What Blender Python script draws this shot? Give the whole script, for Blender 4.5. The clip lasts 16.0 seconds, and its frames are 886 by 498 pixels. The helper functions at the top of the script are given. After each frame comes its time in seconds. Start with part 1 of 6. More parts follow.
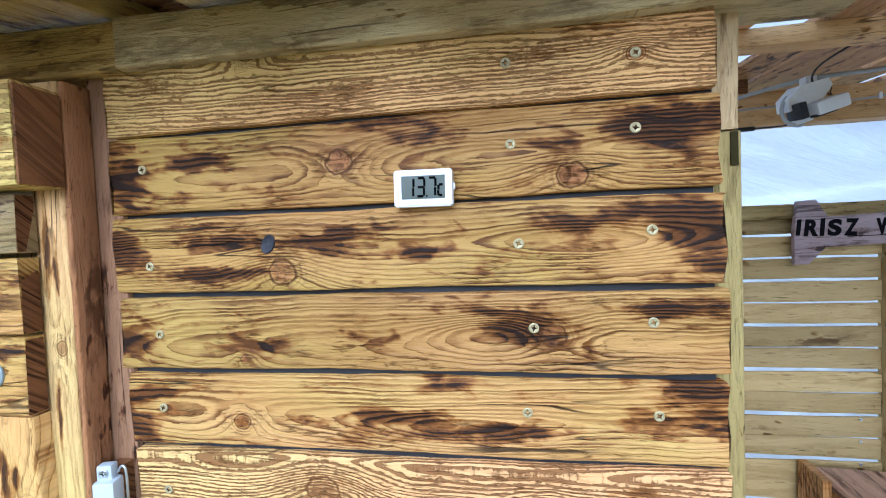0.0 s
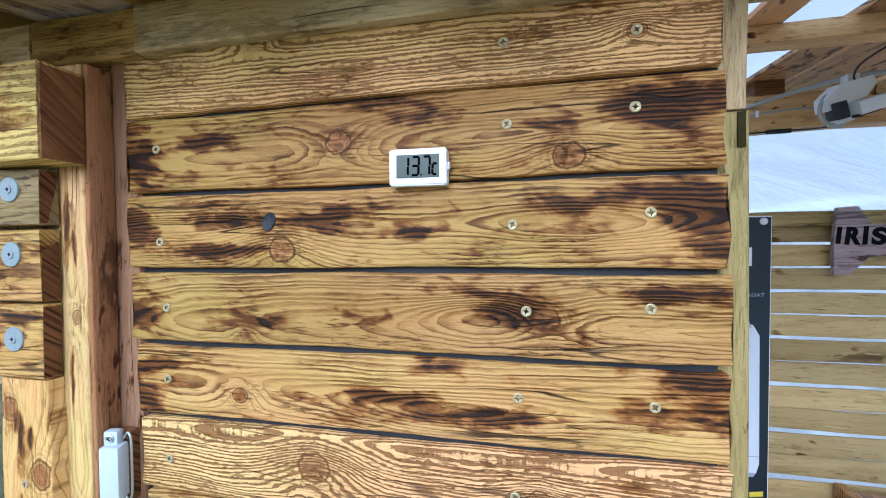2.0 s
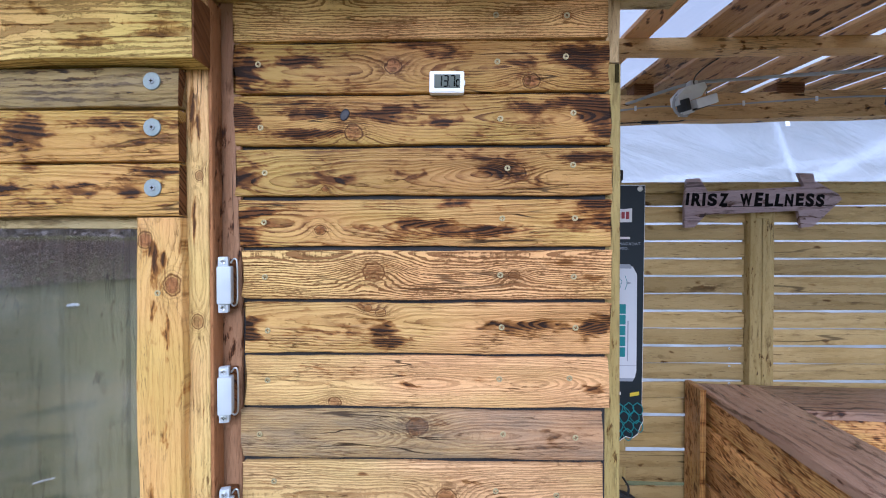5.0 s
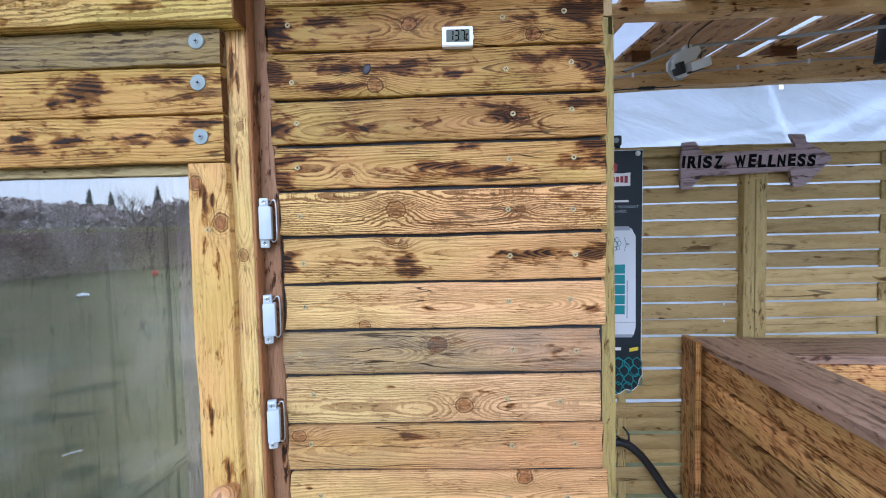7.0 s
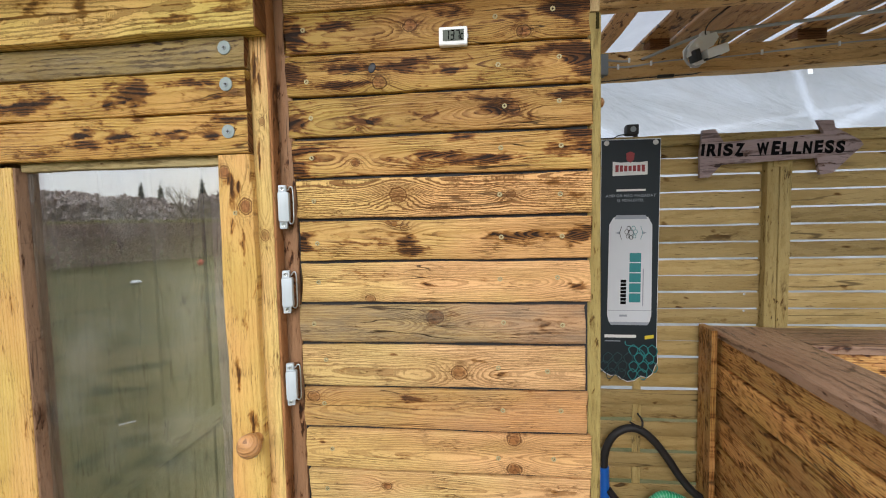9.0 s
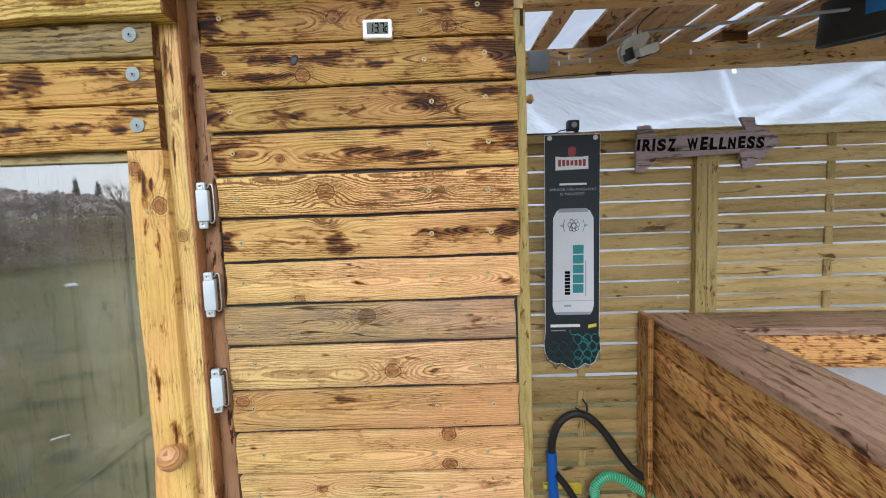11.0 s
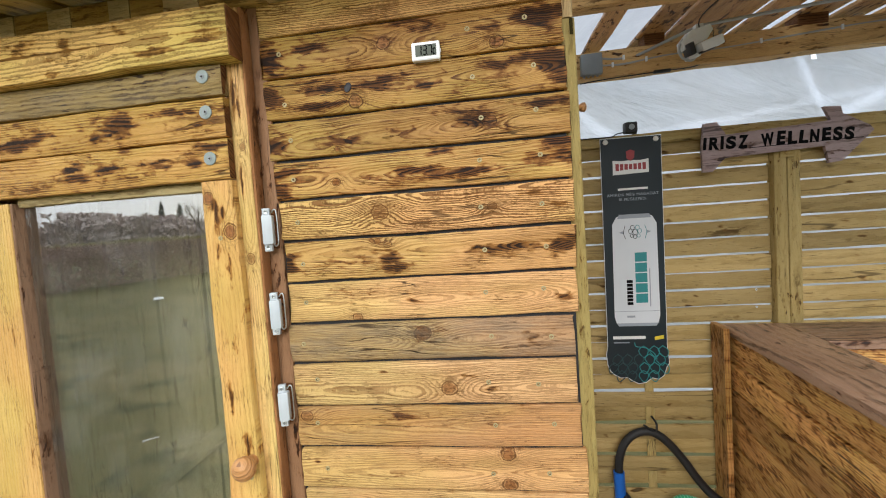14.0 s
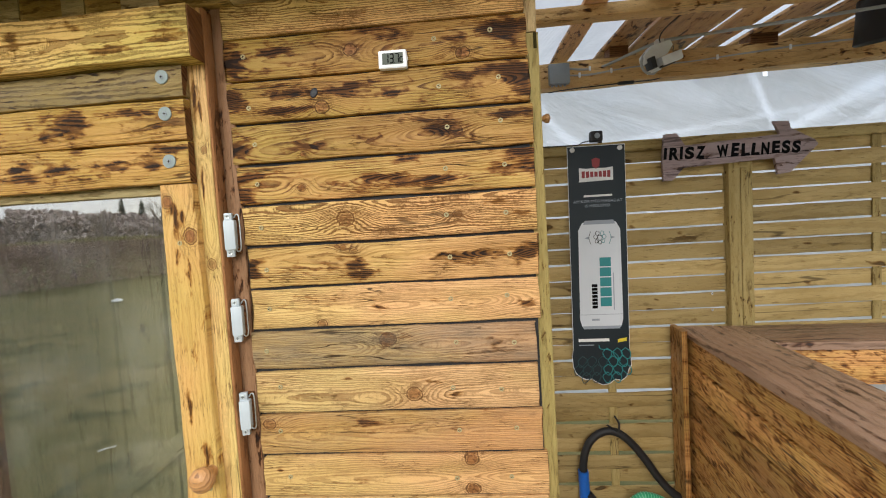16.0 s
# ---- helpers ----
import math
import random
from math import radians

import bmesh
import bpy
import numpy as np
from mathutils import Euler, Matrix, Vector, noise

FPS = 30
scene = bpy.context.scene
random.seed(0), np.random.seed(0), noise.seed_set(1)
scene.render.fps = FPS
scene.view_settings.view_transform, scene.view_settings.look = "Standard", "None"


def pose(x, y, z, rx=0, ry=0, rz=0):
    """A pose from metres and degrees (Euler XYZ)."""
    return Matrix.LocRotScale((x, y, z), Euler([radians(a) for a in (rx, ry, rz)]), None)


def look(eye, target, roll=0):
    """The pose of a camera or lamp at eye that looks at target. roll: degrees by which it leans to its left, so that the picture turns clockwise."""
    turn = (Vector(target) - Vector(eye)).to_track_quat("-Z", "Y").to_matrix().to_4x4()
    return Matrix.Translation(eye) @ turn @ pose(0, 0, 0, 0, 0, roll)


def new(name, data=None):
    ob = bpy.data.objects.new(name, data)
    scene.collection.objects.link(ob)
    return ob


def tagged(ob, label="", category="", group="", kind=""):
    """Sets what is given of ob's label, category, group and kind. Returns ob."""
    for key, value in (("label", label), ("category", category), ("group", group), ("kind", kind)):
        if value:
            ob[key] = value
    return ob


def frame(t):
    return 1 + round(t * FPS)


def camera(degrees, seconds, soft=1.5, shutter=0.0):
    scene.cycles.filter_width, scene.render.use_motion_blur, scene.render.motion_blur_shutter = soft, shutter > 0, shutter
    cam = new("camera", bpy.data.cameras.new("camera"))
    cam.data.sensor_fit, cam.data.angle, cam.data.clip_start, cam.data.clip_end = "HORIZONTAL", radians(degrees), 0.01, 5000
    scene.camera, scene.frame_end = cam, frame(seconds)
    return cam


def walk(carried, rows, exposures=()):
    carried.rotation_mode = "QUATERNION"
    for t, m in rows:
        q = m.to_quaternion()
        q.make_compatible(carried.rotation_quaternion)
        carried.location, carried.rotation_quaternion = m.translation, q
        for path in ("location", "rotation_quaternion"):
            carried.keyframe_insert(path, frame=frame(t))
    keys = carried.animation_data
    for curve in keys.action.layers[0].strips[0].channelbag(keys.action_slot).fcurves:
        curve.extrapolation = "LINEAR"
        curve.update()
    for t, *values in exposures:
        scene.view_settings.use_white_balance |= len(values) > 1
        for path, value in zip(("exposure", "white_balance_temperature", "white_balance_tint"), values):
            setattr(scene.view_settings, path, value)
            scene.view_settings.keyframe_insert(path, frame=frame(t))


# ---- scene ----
cam = camera(92.9, 16.0, 1.05)
PATH = [
    (0, (-0.008, -0.021, 1.651), (-0.322, 1.953, 1.58), -2.2),
    (0.5, (-0.009, -0.021, 1.644), (-0.348, 1.949, 1.577), -1.9),
    (1, (-0.006, -0.017, 1.636), (-0.381, 1.946, 1.58), -1.5),
    (1.5, (0.009, -0.015, 1.633), (-0.407, 1.94, 1.583), -1.1),
    (2, (0.019, -0.015, 1.629), (-0.424, 1.935, 1.59), -0.7),
    (2.5, (0.022, -0.006, 1.625), (-0.394, 1.949, 1.592), -0.5),
    (3, (-0.022, -0.015, 1.611), (-0.348, 1.958, 1.579), -0.3),
    (3.5, (-0.139, -0.081, 1.555), (-0.343, 1.909, 1.524), -0.1),
    (4, (-0.199, -0.145, 1.49), (-0.287, 1.853, 1.471), -0.0),
    (4.5, (-0.124, -0.202, 1.486), (-0.181, 1.797, 1.472), 0.1),
    (4.7, (-0.076, -0.236, 1.479), (-0.129, 1.763, 1.463), 0.1),
    (6.8, (-0.05, -0.33, 1.397), (-0.103, 1.667, 1.311), -1.4),
    (7, (-0.085, -0.348, 1.393), (-0.146, 1.649, 1.302), -1.3),
    (7.5, (-0.141, -0.388, 1.384), (-0.242, 1.606, 1.272), -0.9),
    (8, (-0.126, -0.401, 1.374), (-0.281, 1.589, 1.248), -0.7),
    (8.5, (-0.075, -0.418, 1.379), (-0.273, 1.568, 1.25), -0.8),
    (9, (-0.021, -0.413, 1.376), (-0.237, 1.572, 1.252), -1.2),
    (9.2, (0.003, -0.403, 1.375), (-0.21, 1.581, 1.25), -1.4),
    (11.5, (0.033, -0.404, 1.38), (0.035, 1.589, 1.212), -1.9),
    (12, (0.034, -0.401, 1.379), (0.044, 1.591, 1.205), -1.9),
    (12.5, (0.029, -0.398, 1.376), (-0.017, 1.595, 1.208), -2.3),
    (13, (0.032, -0.398, 1.386), (-0.109, 1.592, 1.236), -3.0),
    (13.5, (0.037, -0.394, 1.392), (-0.19, 1.589, 1.262), -3.6),
    (14, (0.034, -0.4, 1.394), (-0.253, 1.576, 1.288), -4.0),
    (14.5, (0.008, -0.407, 1.409), (-0.307, 1.566, 1.318), -4.2),
    (15, (-0.019, -0.418, 1.416), (-0.329, 1.556, 1.327), -4.0),
    (15.5, (-0.015, -0.416, 1.411), (-0.276, 1.565, 1.316), -3.8),
    (16, (0.049, -0.405, 1.403), (-0.113, 1.586, 1.296), -3.4),
]
walk(cam, [(t, look(eye, target, roll)) for t, eye, target, roll in PATH], exposures=[(0.0, 1.20, 4800, 10), (2.5, 1.05, 4800, 10), (3.5, 0.96, 4950, 12), (4.5, 0.72, 5100, 19), (7.0, 0.71, 4950, 13), (8.0, 0.56, 5050, 12), (9.0, 0.58, 6250, 10), (11.5, 0.68, 5600, 10), (12.5, 0.68, 5350, 9), (13.5, 0.7, 6050, 9), (14.5, 0.61, 6450, 7), (16.0, 0.62, 6450, 8)])

# ---- world and sun: a bright overcast day ----
world = bpy.data.worlds.new("overcast_sky")
scene.world = world
world.use_nodes = True
wn = world.node_tree.nodes
wl = world.node_tree.links
sky = wn.new("ShaderNodeTexSky")
sky.sky_type = "NISHITA"
sky.sun_disc = False
sky.sun_elevation, sky.sun_rotation = radians(26), radians(188)
sky.air_density, sky.dust_density, sky.ozone_density = 1.0, 3.0, 1.0
# broken cloud over the blue
tc = wn.new("ShaderNodeTexCoord")
cloud = wn.new("ShaderNodeTexNoise")
cloud.inputs["Scale"].default_value, cloud.inputs["Detail"].default_value = 3.0, 6.0
wl.new(tc.outputs["Generated"], cloud.inputs["Vector"])
ramp = wn.new("ShaderNodeValToRGB")
ramp.color_ramp.elements[0].position, ramp.color_ramp.elements[1].position = 0.25, 0.6
ramp.color_ramp.elements[0].color = (0.45, 0.45, 0.45, 1)
wl.new(cloud.outputs["Fac"], ramp.inputs["Fac"])
mixc = wn.new("ShaderNodeMix")
mixc.data_type = "RGBA"
mixc.inputs[7].default_value = (8.5, 8.6, 9.0, 1)
wl.new(ramp.outputs["Color"], mixc.inputs[0])
wl.new(sky.outputs["Color"], mixc.inputs[6])
wl.new(mixc.outputs[2], wn["Background"].inputs["Color"])
wn["Background"].inputs["Strength"].default_value = 0.13
sun = new("sun", bpy.data.lights.new("sun", "SUN"))
sun.data.energy, sun.data.angle, sun.data.color = 1.1, radians(40), (1.0, 0.985, 0.965)
sun.matrix_world = look((-0.5, -3.4, 3.0), (0, 0.3, 1.2))


# ---- material helpers ----
class Tree:
    """A small builder for node materials."""

    def __init__(self, name):
        self.mat = bpy.data.materials.new(name)
        self.mat.use_nodes = True
        self.n, self.l = self.mat.node_tree.nodes, self.mat.node_tree.links
        self.bsdf = self.n["Principled BSDF"]

    def put(self, socket, value):
        if isinstance(value, bpy.types.NodeSocket):
            self.l.new(value, socket)
        elif isinstance(value, (tuple, list)) and len(value) == 3 and socket.type == "RGBA":
            socket.default_value = (*value, 1)
        else:
            socket.default_value = value

    def math(self, op, a, b=0.0, c=0.0, clamp=False):
        nd = self.n.new("ShaderNodeMath")
        nd.operation, nd.use_clamp = op, clamp
        for i, v in enumerate((a, b, c)):
            self.put(nd.inputs[i], v)
        return nd.outputs[0]

    def smooth(self, v, lo, hi, to0=0.0, to1=1.0):
        nd = self.n.new("ShaderNodeMapRange")
        nd.interpolation_type = "SMOOTHSTEP"
        for i, x in enumerate((v, lo, hi, to0, to1)):
            self.put(nd.inputs[i], x)
        return nd.outputs[0]

    def mix(self, f, a, b, mode="MIX"):
        nd = self.n.new("ShaderNodeMix")
        nd.data_type, nd.blend_type = "RGBA", mode
        self.put(nd.inputs[0], f), self.put(nd.inputs[6], a), self.put(nd.inputs[7], b)
        return nd.outputs[2]

    def xyz(self, x, y, z):
        nd = self.n.new("ShaderNodeCombineXYZ")
        self.put(nd.inputs[0], x), self.put(nd.inputs[1], y), self.put(nd.inputs[2], z)
        return nd.outputs[0]

    def noise(self, vec, scale=1.0, detail=3.0, rough=0.55, dist=0.0):
        nd = self.n.new("ShaderNodeTexNoise")
        self.put(nd.inputs["Vector"], vec)
        nd.inputs["Scale"].default_value, nd.inputs["Detail"].default_value = scale, detail
        nd.inputs["Roughness"].default_value, nd.inputs["Distortion"].default_value = rough, dist
        return nd.outputs["Fac"]

    def local(self):
        co = self.n.new("ShaderNodeTexCoord").outputs["Object"]
        sp = self.n.new("ShaderNodeSeparateXYZ")
        self.l.new(co, sp.inputs[0])
        return co, sp.outputs[0], sp.outputs[1], sp.outputs[2]

    def random(self):
        return self.n.new("ShaderNodeObjectInfo").outputs["Random"]

    def bump(self, height, strength=0.5, distance=0.001):
        nd = self.n.new("ShaderNodeBump")
        nd.inputs["Strength"].default_value, nd.inputs["Distance"].default_value = strength, distance
        self.l.new(height, nd.inputs["Height"])
        self.l.new(nd.outputs[0], self.bsdf.inputs["Normal"])

    def set(self, **kw):
        names = dict(color="Base Color", rough="Roughness", metal="Metallic", coat="Coat Weight", coat_rough="Coat Roughness",
                     spec="Specular IOR Level", trans="Transmission Weight", ior="IOR", alpha="Alpha")
        for k, v in kw.items():
            self.put(self.bsdf.inputs[names[k]], v)
        return self.mat


def wood(name, light, mid, dark, burn=0.5, rings=5.0, lines=120.0, knots=(), chars=(), gloss=0.42, sawn=0.0, grey=0.0, coat=0.12, vary=0.25, seed=0.0, contrast=0.6, streak=0.5, size=1.0, soft=0.0, spec=0.16):
    """Timber with its grain along local x and its width along local z. knots: (x, z, radius, tone); chars: (x, z, half length, half height, strength)."""
    t = Tree(name)
    _, x, y, z = t.local()
    rnd = t.math("MULTIPLY", t.random(), 37.0)
    sx = t.math("ADD", t.math("ADD", t.math("MULTIPLY", x, size), rnd), seed)
    zs = t.math("MULTIPLY", z, size)
    scorch = tuple(0.22 * a * k for a, k in zip(mid, (1.0, 0.73, 0.5)))
    u = t.math("ADD", z, t.math("MULTIPLY", y, 0.8))
    coremask, ringmask = None, None
    for kx, kz, r, tone in knots:
        dx, dz = t.math("SUBTRACT", x, kx), t.math("SUBTRACT", z, kz)
        far = t.math("ADD", t.math("POWER", t.math("MULTIPLY", dx, 1 / (4.2 * r)), 2.0), t.math("POWER", t.math("MULTIPLY", dz, 1 / (2.4 * r)), 2.0))
        w = t.math("EXPONENT", t.math("MULTIPLY", far, -1.0))
        u = t.math("SUBTRACT", u, t.math("MULTIPLY", t.math("MULTIPLY", dz, w), 0.92))
        wob = t.math("MULTIPLY", t.math("SUBTRACT", t.noise(t.xyz(x, y, z), 170.0, 3.0), 0.5), 0.8)
        near = t.math("ADD", t.math("SQRT", t.math("ADD", t.math("POWER", t.math("MULTIPLY", dx, 0.8 / r), 2.0), t.math("POWER", t.math("MULTIPLY", dz, 1 / r), 2.0))), wob)
        core = t.math("MULTIPLY", t.smooth(near, 0.95, 0.7), min(1.0, tone + 0.25))
        rim = t.math("MULTIPLY", t.math("ADD", t.math("MULTIPLY", t.smooth(near, 1.25, 1.02), t.smooth(near, 0.82, 0.98)), t.math("MULTIPLY", t.smooth(near, 2.0, 1.3), t.math("MULTIPLY", t.math("SINE", t.math("MULTIPLY", near, 17.0)), 0.45))), 0.55, 0.0, True)
        coremask = core if coremask is None else t.math("MAXIMUM", coremask, core)
        ringmask = rim if ringmask is None else t.math("MAXIMUM", ringmask, rim)
    # growth rings seen on the face
    u = t.math("MULTIPLY", u, size)
    n1 = t.noise(t.xyz(t.math("MULTIPLY", sx, 2.4), t.math("MULTIPLY", y, 2.0), t.math("MULTIPLY", u, 13.0)), 1.0, 1.2, 0.4)
    n2 = t.noise(t.xyz(t.math("MULTIPLY", sx, 34.0), y, t.math("MULTIPLY", u, 120.0)), 1.0, 4.0, 0.6)
    phase = t.math("ADD", t.math("ADD", t.math("MULTIPLY", n1, rings), t.math("MULTIPLY", u, lines)), t.math("MULTIPLY", n2, 1.5))
    ring = t.math("ADD", t.math("MULTIPLY", t.math("SINE", t.math("MULTIPLY", phase, 6.2832)), 0.5), 0.5)
    late = t.smooth(ring, 0.42, 0.92)
    fibre = t.noise(t.xyz(t.math("MULTIPLY", sx, 45.0), y, t.math("MULTIPLY", u, 1100.0)), 1.0, 4.0, 0.7)
    tone = t.noise(t.xyz(t.math("MULTIPLY", sx, 4.0), y, t.math("MULTIPLY", zs, 18.0)), 1.0, 4.0)
    patch = t.noise(t.xyz(t.math("MULTIPLY", sx, 9.0), y, t.math("MULTIPLY", u, 26.0)), 1.0, 3.0, 0.6, 0.5)
    b1 = t.noise(t.xyz(t.math("MULTIPLY", sx, 24.0), y, t.math("MULTIPLY", u, 95.0)), 1.0, 4.0, 0.6, 0.5)
    col = t.mix(t.smooth(tone, 0.35, 0.7, 0.0, 0.55), light, mid)
    col = t.mix(t.math("MULTIPLY", late, t.smooth(tone, 0.3, 0.7, contrast * 0.35, contrast)), col, mid)
    # brown bands on the late wood, fading in and out along the board
    band = t.math("MULTIPLY", late, t.smooth(t.math("ADD", patch, t.math("MULTIPLY", t.math("SUBTRACT", b1, 0.5), 0.5)), 0.62 - 0.28 * streak, 0.86 - 0.28 * streak))
    # quiet stretches where the grain hardly shows
    calm = t.smooth(t.noise(t.xyz(t.math("MULTIPLY", sx, 5.0), y, t.math("MULTIPLY", u, 30.0)), 1.0, 2.0), 0.40, 0.58, 0.22, 1.0)
    band = t.math("MULTIPLY", band, calm)
    col = t.mix(t.math("MULTIPLY", band, 0.85), col, scorch)
    col = t.mix(t.math("MULTIPLY", t.smooth(fibre, 0.5, 0.78, 0.0, 0.45), calm), col, scorch)
    col = t.mix(t.smooth(fibre, 0.46, 0.28, 0.0, 0.35), col, light)
    pores = t.noise(t.xyz(t.math("MULTIPLY", sx, 38.0), y, t.math("MULTIPLY", u, 460.0)), 1.0, 4.0, 0.65, 0.3)
    col = t.mix(t.math("MULTIPLY", t.smooth(pores, 0.57, 0.68, 0.0, 0.7), calm), col, scorch)
    # flame marks: soft-edged brown patches with dark hearts, drawn out along the grain
    b2 = t.noise(t.xyz(t.math("MULTIPLY", sx, 6.0), y, t.math("MULTIPLY", zs, 15.0)), 1.0, 2.0)
    slant = t.math("ADD", u, t.math("MULTIPLY", sx, 0.13))
    b3 = t.noise(t.xyz(t.math("MULTIPLY", sx, 30.0 + 8.0 * soft), y, t.math("MULTIPLY", slant, 92.0 - 14.0 * soft)), 1.0, 3.0 - 1.5 * soft, 0.55 - 0.1 * soft, 0.35)
    ragged = t.math("MULTIPLY", t.math("ADD", t.math("MULTIPLY", t.math("SUBTRACT", late, 0.5), 0.13), t.math("MULTIPLY", t.math("SUBTRACT", pores, 0.5), 0.3)), 1.0 - 0.75 * soft)
    flame = t.math("ADD", t.math("ADD", b3, ragged), t.math("MULTIPLY", t.math("SUBTRACT", b2, 0.5), 0.55))
    flame = t.smooth(flame, 0.66 - 0.17 * burn, 0.90 + 0.04 * soft - 0.17 * burn)
    for cx, cz, a, b, s in chars:
        far = t.math("ADD", t.math("POWER", t.math("MULTIPLY", t.math("SUBTRACT", x, cx), 1 / (1.3 * a)), 2.0), t.math("POWER", t.math("MULTIPLY", t.math("SUBTRACT", z, cz), 1 / (1.3 * b)), 2.0))
        wv = t.math("EXPONENT", t.math("MULTIPLY", far, -1.0))
        edge = t.math("ADD", wv, t.math("ADD", t.math("MULTIPLY", t.math("SUBTRACT", b3, 0.5), 1.0), t.math("MULTIPLY", ragged, 2.2)))
        edge = t.math("MULTIPLY", t.smooth(edge, 0.15, 1.05), t.smooth(wv, 0.03, 0.3))
        flame = t.math("MAXIMUM", flame, t.math("MULTIPLY", edge, s))
    amber = tuple(0.62 * a * k for a, k in zip(mid, (1.0, 0.8, 0.6)))
    col = t.mix(t.smooth(flame, 0.0, 0.35, 0.0, 0.85), col, amber)
    col = t.mix(t.smooth(flame, 0.2, 0.6, 0.0, 0.9), col, scorch)
    col = t.mix(t.smooth(flame, 0.5, 0.95, 0.0, 0.97), col, dark)
    if coremask is not None:
        col = t.mix(ringmask, col, scorch)
        swirl = t.noise(t.xyz(x, y, z), 190.0, 2.0, 0.5, 1.2)
        col = t.mix(coremask, col, t.mix(t.smooth(swirl, 0.38, 0.6), tuple(0.5 * v for v in scorch), (0.17, 0.072, 0.032)))
    if grey:
        wz = t.noise(t.xyz(t.math("MULTIPLY", sx, 9.0), y, t.math("MULTIPLY", zs, 40.0)), 1.0, 5.0, 0.7)
        col = t.mix(t.smooth(wz, 0.35, 0.7, 0.0, grey), col, (0.2, 0.165, 0.12))
    # drying checks and specks
    ck = t.noise(t.xyz(t.math("MULTIPLY", sx, 1.7), y, t.math("MULTIPLY", u, 34.0)), 1.0, 2.0)
    gate = t.smooth(t.noise(t.xyz(t.math("MULTIPLY", sx, 3.0), y, 7.0), 1.0, 2.0), 0.5, 0.6)
    check = t.math("MULTIPLY", t.smooth(t.math("ABSOLUTE", t.math("SUBTRACT", ck, 0.5)), 0.010, 0.002), gate)
    col = t.mix(t.math("MULTIPLY", check, 0.85), col, dark)
    speck = t.noise(t.xyz(t.math("MULTIPLY", sx, 210.0), y, t.math("MULTIPLY", zs, 420.0)), 1.0, 3.0, 0.65)
    col = t.mix(t.smooth(speck, 0.62, 0.74, 0.0, 0.55 + 0.3 * sawn), col, scorch)
    bright = t.math("ADD", 1.0 - vary / 2, t.math("MULTIPLY", t.random(), vary))
    col = t.mix(1.0, col, t.xyz(bright, bright, bright), "MULTIPLY")
    height = t.math("ADD", t.math("MULTIPLY", late, 0.7), t.math("MULTIPLY", fibre, 0.45))
    height = t.math("ADD", height, t.math("MULTIPLY", t.noise(t.xyz(x, y, z), 60.0, 3.0), 0.6))
    height = t.math("SUBTRACT", t.math("SUBTRACT", height, check), t.math("MULTIPLY", t.smooth(pores, 0.5, 0.7), 0.8))
    if sawn:
        saw = t.noise(t.xyz(t.math("MULTIPLY", sx, 48.0), y, t.math("MULTIPLY", u, 360.0)), 1.0, 5.0, 0.75)
        rip = t.noise(t.xyz(t.math("MULTIPLY", sx, 7.0), y, t.math("MULTIPLY", u, 40.0)), 1.0, 3.0)
        crack = t.smooth(t.math("ADD", t.math("ADD", t.math("MULTIPLY", ring, 0.36), saw), t.math("MULTIPLY", t.math("SUBTRACT", rip, 0.5), 0.5)), 0.78, 0.90)
        height = t.math("ADD", height, t.math("MULTIPLY", t.math("SUBTRACT", t.smooth(saw, 0.32, 0.72), t.math("MULTIPLY", crack, 1.3)), 2.0 * sawn))
        col = t.mix(t.math("MULTIPLY", crack, 0.92 * sawn), col, scorch)
    t.bump(height, 0.85, 0.0014)
    rough = t.math("ADD", gloss + 0.2 * sawn, t.math("MULTIPLY", t.math("SUBTRACT", fibre, 0.5), 0.35))
    return t.set(color=col, rough=rough, coat=0.5 * coat * (1 - 0.6 * sawn), coat_rough=0.3, spec=spec)


